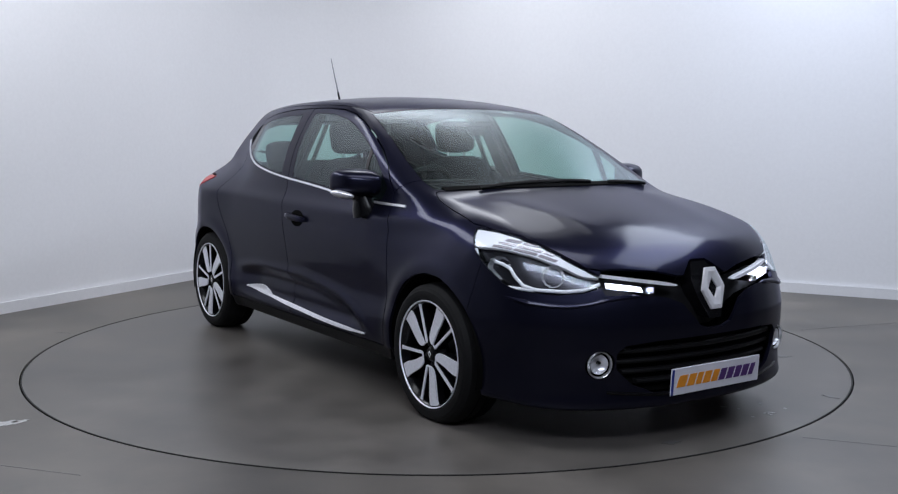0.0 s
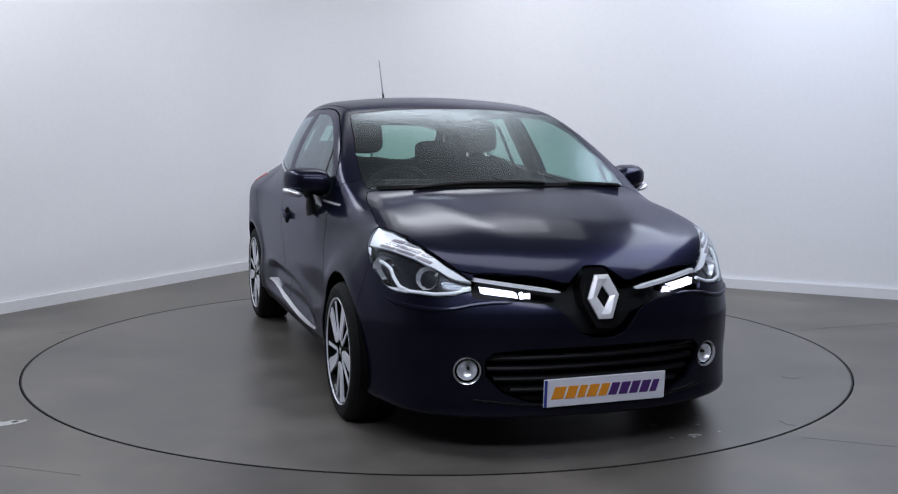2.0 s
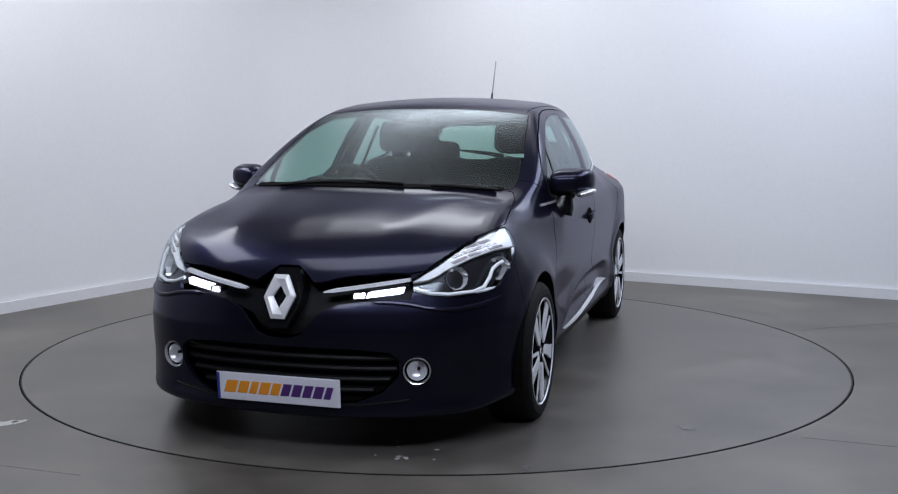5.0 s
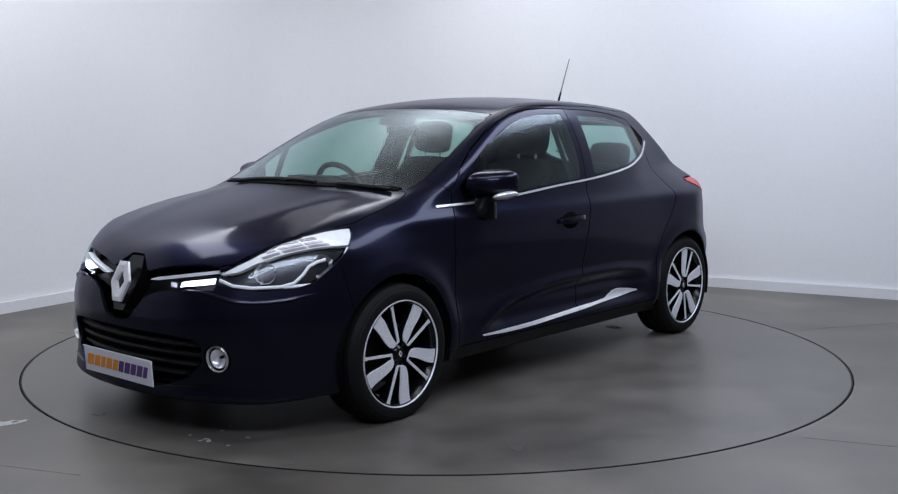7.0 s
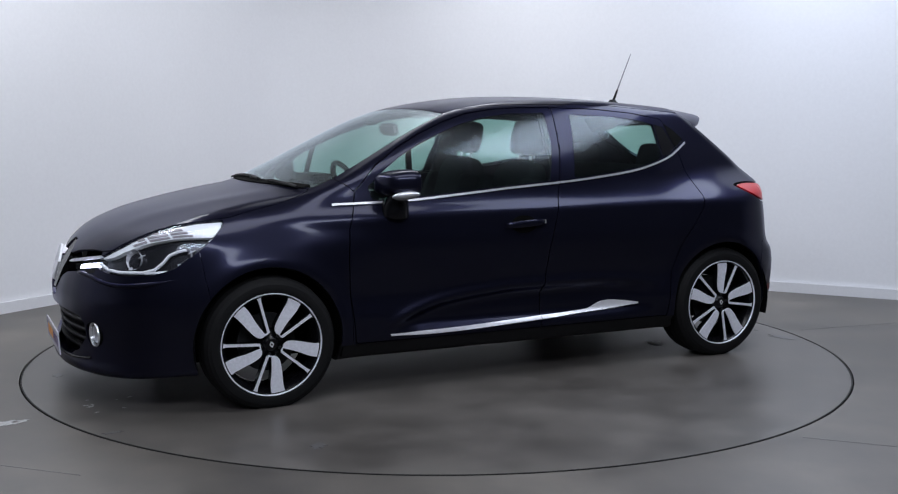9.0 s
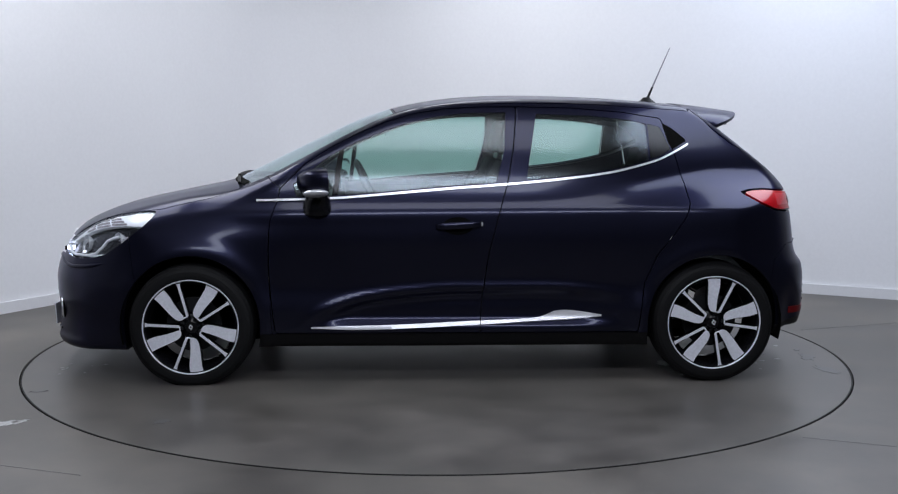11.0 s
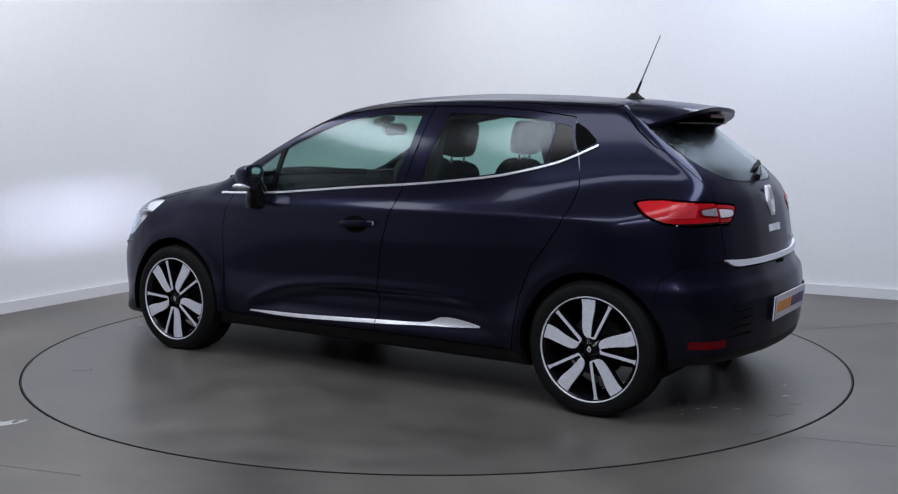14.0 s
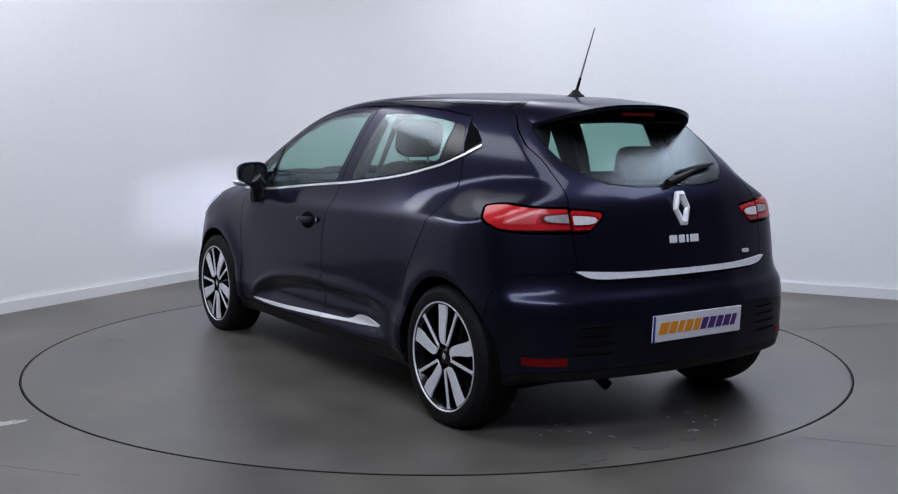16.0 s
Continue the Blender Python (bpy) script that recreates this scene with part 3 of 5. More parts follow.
def body():
    mesh = SKIN_V, SKIN_T
    for cx in (1.2945, -1.2945):
        V, T = mesh
        mesh = clip(V, T, 0.337 - np.hypot(V[:, 0] - cx, (V[:, 2] - 0.305) * np.where(V[:, 2] < 0.305, 0.75, 1)))
    # glass first
    ws, mesh = take(mesh, lambda V: top_view(V, SCREEN_OUT))
    panel("windscreen", ws, SCREEN, CAR, "bowed green-tinted windscreen", flange=0.004).visible_shadow = False
    rg, mesh = take(mesh, lambda V: rear_view(V, REAR_GLASS))
    panel("rear_window", rg, SCREEN, CAR, "tinted rear window with a curved lower edge", flange=0.004).visible_shadow = False
    hood, mesh = take(mesh, lambda V: np.maximum(top_view(V, BONNET), -np.maximum(side_view(V, HEADLAMP), 0.475 - V[:, 1])))
    panel("bonnet", hood, PAINT, CAR)
    roof, mesh = take(mesh, lambda V: np.maximum(top_view(V, ROOF_OUT), 1.2 - V[:, 2]))
    panel("roof", roof, PAINT, CAR)
    g1, mesh = take(mesh, lambda V: front_view(V, GRILLE_UP), 0.001)
    panel("upper_grille", g1, BLACK, CAR, "recessed black upper grille", offset=-0.075)
    g2, mesh = take(mesh, lambda V: front_view(V, GRILLE_LOW), 0.001)
    panel("lower_grille", g2, VOID, CAR, "deep black lower air intake", offset=-0.05)
    fog, mesh = take(mesh, lambda V: np.maximum(np.hypot((V[:, 1] - 0.523) * 1.08, V[:, 2] - 0.338) - 0.056, 1.5 - V[:, 0]), 0.001)
    lamp, mesh = take(mesh, lambda V: np.maximum(side_view(V, HEADLAMP), 0.475 - V[:, 1]))
    tail1, mesh = take(mesh, lambda V: np.maximum(side_view(V, TAIL_OUT), 0.549 - V[:, 1]), 0.005)
    tail2, mesh = take(mesh, lambda V: np.maximum(rear_view(V, TAIL_IN), V[:, 1] - 0.546), 0.005)
    gate, mesh = take(mesh, lambda V: rear_view(V, TAILGATE))
    panel("tailgate", gate, PAINT, CAR)
    fbump, mesh = take(mesh, lambda V: side_view(V, [(1.60, 0.9), (1.60, 0.74), (1.578, 0.6), (1.56, 0.5), (1.56, -0.1), (2.4, -0.1), (2.4, 0.9)]), 0.0012)
    panel("front_bumper", fbump, PAINT, CAR)
    rlow, mesh = take(mesh, lambda V: side_view(V, [(-1.55, -0.1), (-1.6, 0.27), (-1.75, 0.305), (-2.3, 0.315), (-2.3, -0.1)]), 0.001)
    panel("rear_valance", rlow, BLACK, CAR, "black plastic lower rear bumper", offset=-0.004)
    rbump, mesh = take(mesh, lambda V: side_view(V, [(-1.56, -0.1), (-1.57, 0.48), (-1.60, 0.62), (-1.68, 0.685), (-2.3, 0.70), (-2.3, -0.1)]), 0.0012)
    panel("rear_bumper", rbump, PAINT, CAR)
    glass_f, mesh = take(mesh, lambda V: side_view(V, WIN_FRONT), 0.001)
    glass_r, mesh = take(mesh, lambda V: side_view(V, WIN_REAR), 0.001)
    tri, mesh = take(mesh, lambda V: side_view(V, TRIM_TRI), 0.001)
    quarter, mesh = take(mesh, lambda V: side_view(V, WIN_QUARTER), 0.001)
    sill, mesh = take(mesh, lambda V: side_view(V, [(1.2, -0.1), (1.2, 0.25), (-1.2, 0.25), (-1.2, -0.1)]), 0.002)
    panel("sill", sill, BLACK, CAR, "black plastic sill under the doors", offset=-0.006)
    door_f, mesh = take(mesh, lambda V: side_view(V, DOOR_FRONT), 0.0026)
    door_r, mesh = take(mesh, lambda V: side_view(V, DOOR_REAR), 0.0026)
    wing, mesh = take(mesh, lambda V: side_view(V, [(0.885, -0.1), (0.912, 0.5), (0.915, 0.66), (0.908, 0.8), (0.875, 0.9), (0.86, 0.965), (0.93, 1.02), (1.4, 1.2), (2.4, 1.2), (2.4, -0.1)]), 0.0015)
    full = SKIN_V, SKIN_T
    lo = lambda V, f: clip(*V, f(V[0]))
    chrome = lo(full, lambda V: V[:, 2] - BELT(V[:, 0]) - 0.0052)
    chrome = lo(chrome, lambda V: BELT(V[:, 0]) - 0.0052 - V[:, 2])
    chrome = lo(lo(chrome, lambda V: V[:, 0] - 0.975), lambda V: -1.205 - V[:, 0])
    chrome = lo(chrome, lambda V: 0.4 - V[:, 1])
    blade_top = curve([(0.72, 0.287), (0.5, 0.288), (-0.12, 0.308), (-0.40, 0.322), (-0.46, 0.342), (-0.50, 0.358), (-0.55, 0.362), (-0.63, 0.355), (-0.735, 0.340)])
    blade_low = curve([(0.72, 0.281), (0.5, 0.275), (-0.12, 0.291), (-0.42, 0.307), (-0.57, 0.314), (-0.735, 0.334)])
    blade = lo(lo(full, lambda V: V[:, 2] - blade_top(V[:, 0])), lambda V: blade_low(V[:, 0]) - V[:, 2])
    blade = lo(lo(lo(blade, lambda V: V[:, 0] - 0.71), lambda V: -0.73 - V[:, 0]), lambda V: 0.4 - V[:, 1])
    for s in (1, -1):
        kw = dict(both=False, side=s)
        panel("wing", wing, PAINT, CAR, **kw)
        panel("body_side", mesh, PAINT, CAR, "rear quarter and pillars in navy paint", **kw)
        for nm, d, g, cut in (("front_door", door_f, glass_f, 1), ("rear_door", door_r, glass_r, 0)):
            door = panel(nm, d, PAINT, CAR, **kw)
            if cut:
                for f in (lambda V: V[:, 0] - 0.535 - 0.14 * (1.25 - V[:, 2]), lambda V: 0.56 + 0.14 * (1.25 - V[:, 2]) - V[:, 0]):
                    panel("window", clip(*g, f(g[0])), GLASS, door, "green-tinted side window", flange=0.004, **kw).visible_shadow = False
                bar = clip(*clip(*g, 0.534 + 0.14 * (1.25 - g[0][:, 2]) - g[0][:, 0]), -(0.561 + 0.14 * (1.25 - clip(*g, 0.534 + 0.14 * (1.25 - g[0][:, 2]) - g[0][:, 0])[0][:, 2]) - clip(*g, 0.534 + 0.14 * (1.25 - g[0][:, 2]) - g[0][:, 0])[0][:, 0]))
                panel("window_divider", bar, GLOSS, door, "black window divider bar", offset=0.003, **kw)
            else:
                panel("window", g, GLASS, door, "green-tinted side window", flange=0.004, **kw).visible_shadow = False
                panel("corner_trim", tri, GLOSS, door, "gloss black corner trim", **kw)
            piece = clip(*chrome, (-0.2575 - chrome[0][:, 0]) if cut else (chrome[0][:, 0] + 0.2615))
            part_of = clip(*blade, (-0.1235 - blade[0][:, 0]) if cut else (blade[0][:, 0] + 0.1275))
            panel("belt_strip", piece, CHROME, door, "bright chrome strip", offset=0.006, flange=0.012, **kw)
            panel("door_blade", part_of, SATIN, door, "satin chrome strip along the foot of the door", offset=0.009, flange=0.014, **kw)
            handle(door, s, cut)
        panel("quarter_trim", quarter, VOID, CAR, "dark quarter trim", offset=0.001, **kw)
        headlamp(lamp, s)
        tail_lamp(tail1, tail2, s)
        fog_lamp(s)


def handle(door, s, front):
    if not front:
        return
    x, z = -0.015, 0.79
    y = at_side(x, z)
    # no true hollow: a flat black disc paints the shade behind the handle
    cup = lathe([(0.0, 0.0015), (0.03, 0.0015), (0.045, 0.003), (0.05, 0.0025), (0.052, -0.004)], 36, pose(x + 0.004, s * y, z - 0.004, -90 * s) @ Matrix.Diagonal((1.45, 0.86, 1, 1)), closed=False)
    for v in cup.verts:
        v.co.y += s * (at_side(v.co.x, v.co.z) - y)
    part("cup_shade", cup, VOID, door, "flat black disc painting the shade of the hollow behind the handle")
    pull, rings = bmesh.new(), []
    for q in np.linspace(-1, 1, 17):
        px, out = x + 0.112 * q, 0.034 - 0.02 * q**4 - (0.006 if abs(q) == 1 else 0)
        h = 0.0165 * (1 - 0.35 * abs(q) ** 3)
        pz = z - 0.006 * q
        rings.append([pull.verts.new((px, s * (y + a * out - (1 - a) * 0.004), pz + b * h)) for a, b in ((0.45, -0.9), (0.85, -1.0), (1.0, -0.45), (1.0, 0.45), (0.85, 1.0), (0.45, 0.9))])
    for a, b in zip(rings, rings[1:]):
        for k in range(6):
            pull.faces.new((a[k], a[(k + 1) % 6], b[(k + 1) % 6], b[k]))
    pull.faces.new(rings[0]), pull.faces.new(rings[-1][::-1])
    part("door_handle", pull, PAINT, door, "navy pull handle", sharp=50)
    part("lock_cap", box(0.008, 0.006, 0.02, pose(x - 0.114, s * (y + 0.012), z + 0.006)), CHROME, door, "small chrome lock cover", bevel=0.0015)


def headlamp(mesh, s):
    kw = dict(both=False, side=s)
    unit = panel("headlamp", mesh, LENS, CAR, "clear wraparound headlamp with silver bowls", flange=0.01, **kw)
    unit.visible_shadow = False
    panel("lamp_housing", mesh, HOUSE, unit, "dark lamp housing", offset=-0.04, flange=0.0, **kw)
    lo = lambda V, f: clip(*V, f(V[0]))
    # the upper band is bright silver with a ribbed window, the lower one holds two bowls over bright light guides
    split = curve([(2.0, 0.668), (1.941, 0.680), (1.866, 0.722), (1.759, 0.760), (1.629, 0.778), (1.45, 0.780)])
    band = lo(mesh, lambda V: split(V[:, 0]) + 0.004 - V[:, 2])
    panel("upper_reflector", band, GUIDE, unit, "bright silver upper reflector", offset=-0.01, flange=0.02, **kw)
    for k in range(3):
        for x0, x1 in ((1.615 + 0.012 * k, 1.70), (1.712, 1.80), (1.812, 1.875 - 0.03 * k)):
            dash = lo(lo(lo(lo(band, lambda V: V[:, 2] - split(V[:, 0]) - 0.0165 - 0.0135 * k), lambda V: split(V[:, 0]) + 0.009 + 0.0135 * k - V[:, 2]), lambda V: x0 - V[:, 0] + (V[:, 2] - 0.79) * 0.5), lambda V: V[:, 0] - x1 - (V[:, 2] - 0.79) * 0.5)
            panel("lamp_rib", dash, CLEAR, unit, "grey reflector dash", offset=-0.006, flange=0.005, **kw)
    for path in ([(1.979, 0.656), (1.959, 0.634), (1.915, 0.626), (1.832, 0.629), (1.784, 0.642), (1.746, 0.675), (1.72, 0.706), (1.685, 0.722), (1.65, 0.730)],
                 [(1.823, 0.627), (1.723, 0.631), (1.667, 0.648), (1.612, 0.692), (1.565, 0.737), (1.535, 0.774)]):
        pts = []
        for x, z in path:
            p = np.array([[x, at_side(x, z), z]])
            q = (p - normals(p) * 0.014)[0]
            pts.append((q[0], s * q[1], q[2]))
        part("light_guide", tube(pts, 0.0075, 8), GUIDE, unit, "bright curved light guide")
    for x, z, r in ((1.865, 0.678, 0.042), (1.675, 0.700, 0.044)):
        y = at_side(x, z)
        d = Vector((0.80, 0.55 * s, 0.12)).normalized()
        m = Matrix.Translation((x - 0.02 * d.x, s * (y - 0.022), z)) @ d.to_track_quat("Z", "Y").to_matrix().to_4x4()
        part("reflector_bowl", lathe([(0.012, -0.045), (r * 0.5, -0.038), (r * 0.85, -0.02), (r * 1.1, 0.002)], 11, m, closed=False), FACET, unit, "silver faceted reflector bowl", smooth=False)
        part("bulb", lathe([(0.001, -0.018), (r * 0.22, -0.021), (r * 0.24, -0.045)], 16, m, closed=False), HOUSE, unit, "dark bulb cap")
        for a in (-0.6, 0.15, 0.75):
            part("reflector_fin", box(0.012, 0.004, r * 1.1, m @ pose(r * 0.95 * math.cos(a * 3), r * 0.95 * math.sin(a * 3), -0.012, 20, 0, a * 120)), FACET, unit, "bright reflector fin", bevel=0.0012)


def tail_lamp(a, b, s):
    kw = dict(both=False, side=s)
    lo = lambda V, f: clip(*V, f(V[0]))
    unit = panel("tail_lamp", a, RED, CAR, "red wraparound rear lamp with a clear inset", offset=0.002, flange=0.02, **kw)
    sash = lo(a, lambda V: V[:, 2] - 0.861)
    panel("lamp_base", sash, GLOSS, unit, "black lower edge", offset=0.004, flange=0.006, **kw)
    prism_block = lo(lo(lo(lo(a, lambda V: V[:, 0] + 1.615), lambda V: -1.70 - V[:, 0]), lambda V: V[:, 2] - 0.938), lambda V: 0.884 - V[:, 2])
    panel("lamp_prism", prism_block, PINK, unit, "pale red prism block", offset=0.0035, flange=0.004, **kw)
    for grow, material, name, label, out in ((0.006, DARK_RED, "inset_frame", "dark frame round the inset", 0.0045), (0.0, CLEAR, "clear_inset", "clear silver inset", 0.006)):
        cut = np.array(rounded([(-1.705, 0.925), (-1.92, 0.917), (-1.92, 0.880), (-1.72, 0.882)], 1))
        inset = lo(lo(a, lambda V: side_view(V, cut) - grow), lambda V: 0.556 - V[:, 1])
        panel(name, inset, material, unit, label, offset=out, flange=0.008, **kw)
    inner = panel("tail_lamp_inner", b, RED, CAR, "red rear lamp half on the tailgate", offset=0.002, flange=0.02, **kw)
    panel("lamp_base", lo(b, lambda V: V[:, 2] - 0.858), GLOSS, inner, "black lower edge", offset=0.004, flange=0.006, **kw)
    for grow, material, name, label, out in ((0.006, DARK_RED, "inset_frame", "dark frame round the inset", 0.0045), (0.0, WHITE_LAMP, "clear_inset", "clear white reversing lamp", 0.006)):
        cut = np.array(rounded([(0.56, 0.916), (0.445, 0.908), (0.425, 0.899), (0.45, 0.878), (0.56, 0.878)], 1))
        inset = lo(lo(b, lambda V: rear_view(V, cut) - grow), lambda V: V[:, 1] - 0.538)
        panel(name, inset, material, inner, label, offset=out, flange=0.008, **kw)
    full = SKIN_V, SKIN_T
    refl = lo(lo(lo(lo(full, lambda V: V[:, 2] - 0.363 + 0.0), lambda V: 0.330 - V[:, 2]), lambda V: V[:, 0] + 1.705), lambda V: 0.615 - V[:, 1])
    panel("rear_reflector", refl, DARK_RED, CAR, "small red bumper reflector", offset=0.003, flange=0.008, **kw)


def fog_lamp(s):
    y, z = 0.523, 0.338
    x = at_end(y, z, 1)
    n = normals(np.array([[x, y, z]]))[0]
    d = Vector((n[0] + 0.45, n[1] * s * 0.7, n[2] * 0.5)).normalized()
    m = Matrix.Translation((x - 0.004, s * y, z)) @ d.to_track_quat("Z", "Y").to_matrix().to_4x4()
    unit = part("fog_lamp", lathe([(0.001, -0.05), (0.03, -0.045), (0.047, -0.02), (0.05, 0.002), (0.057, -0.004), (0.057, -0.06)], 40, m, closed=False), VOID, CAR, "round fog lamp in a chrome ring")
    part("fog_ring", lathe([(0.0475, -0.006), (0.0495, 0.004), (0.0525, 0.006), (0.055, 0.0), (0.053, -0.01)], 48, m), CHROME, unit, "thin chrome ring")
    part("fog_reflector", lathe([(0.001, -0.03), (0.02, -0.026), (0.035, -0.014), (0.039, -0.004), (0.041, -0.02)], 32, m @ pose(0, 0.0, 0), closed=False), LAMP_BOWL, unit, "silver fog reflector")
    part("fog_bulb", lathe([(0.001, -0.012), (0.006, -0.014), (0.007, -0.03)], 16, m @ pose(0.006, 0.004, 0), closed=False), BLACK, unit, "dark bulb cap")


def wheel(cx, s, turn):
    """A tyre on a black rim with five broad and five thin machined spokes."""
    hub_y, hub_z = (0.762, 0.291) if cx > 0 else (0.752, 0.300)
    m = pose(cx, s * hub_y, hub_z, -90 * s)
    barrel = part("wheel", lathe([(0.227, -0.09), (0.21, -0.07), (0.204, 0.0), (0.212, 0.085), (0.227, 0.102), (0.224, 0.102), (0.208, 0.08), (0.194, 0.0), (0.204, -0.09)], 72, m), GLOSS, CAR, "black alloy wheel with machined spokes")
    tyre = lathe([(0.227, -0.085), (0.252, -0.10), (0.285, -0.098), (0.302, -0.082), (0.3065, -0.05), (0.3065, -0.026), (0.301, -0.024), (0.301, -0.018), (0.3065, -0.016), (0.3065, 0.016), (0.301, 0.018), (0.301, 0.024), (0.3065, 0.026),
                  (0.3065, 0.05), (0.302, 0.082), (0.288, 0.1), (0.276, 0.1045), (0.274, 0.1065), (0.262, 0.108), (0.25, 0.1085), (0.241, 0.1065), (0.239, 0.104), (0.229, 0.096)], 96, m)
    for v in tyre.verts:
        v.co.z = max(v.co.z, 0.0004)
    part("tyre", tyre, RUBBER, barrel, "black low-profile tyre", sharp=25)
    part("rim_lip", lathe([(0.2285, 0.1025), (0.2315, 0.1070), (0.234, 0.1065), (0.235, 0.1), (0.229, 0.098)], 96, m), ALLOY, barrel, "bright machined rim edge")
    part("brake_disc", lathe([(0.0, -0.01), (0.135, -0.01), (0.135, 0.012), (0.0, 0.012)], 48, m, closed=False), HUB_GREY, barrel, "dark brake disc")
    part("hub", lathe([(0.0, 0.094), (0.026, 0.094), (0.031, 0.09), (0.042, 0.078), (0.06, 0.07), (0.07, 0.05), (0.05, 0.02), (0.0, 0.02)], 40, m, closed=False), GLOSS, barrel, "black wheel hub")
    ring = prism([(0.0, 0.015), (0.011, 0.0), (0.0, -0.015), (-0.011, 0.0)], 0.094, 0.0955, m @ pose(0, 0, 0, 0, 0, 10))
    part("centre_mark", ring, SATIN, barrel, "small silver diamond mark", smooth=False)
    part("mark_core", prism([(0.0, 0.007), (0.005, 0.0), (0.0, -0.007), (-0.005, 0.0)], 0.0957, 0.0962, m @ pose(0, 0, 0, 0, 0, 10)), GLOSS, barrel, smooth=False)
    blade = [(0.053, -0.009), (0.053, 0.005), (0.060, 0.017), (0.072, 0.0245), (0.09, 0.0285), (0.12, 0.0295), (0.16, 0.028), (0.198, 0.0275), (0.218, 0.0305), (0.2285, 0.037), (0.2315, 0.0), (0.2285, -0.037), (0.220, -0.0325), (0.205, -0.0325), (0.186, -0.0315),
             (0.166, -0.0280), (0.146, -0.0230), (0.122, -0.0180), (0.094, -0.0140), (0.07, -0.0120)]
    thin = [(0.056, -0.0058), (0.205, -0.0062), (0.218, -0.009), (0.2285, -0.017), (0.2305, 0.0), (0.2285, 0.017), (0.218, 0.009), (0.205, 0.0062), (0.056, 0.0058)]
    for k in range(5):
        a = m @ pose(0, 0, 0, 0, 0, turn - 2.2 + 72 * k)
        part("lug_nut", lathe([(0.0, 0.084), (0.008, 0.084), (0.009, 0.07)], 8, a @ pose(0.045, -0.012, 0), closed=False), HUB_GREY, barrel)
        part("spoke_back", prism([(x, y * 1.12) for x, y in blade], 0.060, 0.0925, a), GLOSS, barrel, "black spoke body", smooth=False)
        part("broad_spoke", prism(blade, 0.093, 0.1, a), ALLOY, barrel, "broad machined silver spoke", smooth=False, bevel=0.0012)
        b = m @ pose(0, 0, 0, 0, 0, turn - 2.2 + 72 * k + 44)
        part("thin_back", prism([(x, y * 1.5) for x, y in thin], 0.060, 0.0925, b), GLOSS, barrel, "black spoke body", smooth=False)
        part("thin_spoke", prism(thin, 0.093, 0.0985, b), ALLOY, barrel, "thin machined silver spoke", smooth=False, bevel=0.001)
        # the thin spoke's bright edge bends round to the next broad one
        arc = [m @ Vector((0.054 * math.cos(radians(q)), 0.054 * math.sin(radians(q)), 0.0945)) for q in np.linspace(turn + 72 * k + 42, turn + 72 * k + 62, 7)]
        part("spoke_link", tube(arc, 0.0034, 8), ALLOY, barrel, "bright curved edge joining two spokes")
    # the dark well round the wheel
    well = lathe([(0.345, -0.30), (0.345, 0.088)], 48, m @ pose(0, 0, 0), closed=False)
    bmesh.ops.delete(well, geom=[v for v in well.verts if v.co.z < 0.19], context="VERTS")
    part("wheel_well", well, VOID, CAR, "black wheel arch liner")


def diamond(x, y, z, h, w, tilt, parent, depth=0.014):
    """A hollow upright rhombus with a ridge."""
    m = Matrix.Translation((x, y, z)) @ pose(0, 0, 0, 0, tilt, 0) @ pose(0, 0, 0, 90, 0, 90 if x > 0 else -90)
    bm = bmesh.new()
    outer = [(0, h), (w * 0.42, h), (w, h * 0.06), (w * 0.42, -h), (-w * 0.42, -h), (-w, -h * 0.06), (-w * 0.42, h)][1:]
    mid = [(p * 0.72, q * 0.8) for p, q in outer]
    hole = [(0.02 * w, h * 0.50), (w * 0.42, 0.0), (w * 0.02, -h * 0.50), (-0.02 * w, -h * 0.50), (-w * 0.42, 0.0), (-0.02 * w, h * 0.50)]
    rings = [[bm.verts.new(m @ Vector((p, q, d))) for p, q in ring] for ring, d in ((outer, 0.0), (outer, depth * 0.72), (mid, depth), (hole, depth * 0.55), (hole, 0.0))]
    for a, b in zip(rings, rings[1:]):
        for i in range(6):
            bm.faces.new((a[i], a[(i + 1) % 6], b[(i + 1) % 6], b[i]))
    return part("badge", bm, SATIN, parent, "plain silver diamond badge", smooth=False)


def plate(x, z, tilt, sign):
    """A white show plate with slanted blocks of orange and purple print."""
    m = Matrix.Translation((x, 0, z)) @ pose(0, 0, 0, 0, tilt * sign, 0) @ pose(0, 0, 0, 90, 0, 90 * sign)
    board = part("show_plate", box(0.52, 0.111, 0.006, m), PLATE, CAR, "white show plate with orange and purple print", bevel=0.002)
    part("blue_band", box(0.012, 0.107, 0.001, m @ pose(-0.2525, 0, 0.0036)), PLATE_BLUE, board, "blue edge band")
    px = -0.222
    for n, (w, col) in enumerate([(0.058, ORANGE), (0.05, ORANGE), (0.04, ORANGE), (0.05, ORANGE), (0.044, ORANGE), (0.044, PURPLE), (0.046, PURPLE), (0.044, PURPLE), (0.046, PURPLE), (0.036, PURPLE)]):
        h, sl = 0.024, 0.008
        g = w - 0.009
        bm = prism([(px - sl, -h), (px + g - sl, -h), (px + g + sl, h), (px + sl, h)], 0.0032, 0.0046, m)
        part("print_block", bm, col, board, smooth=False)
        px += w
    return board


body()
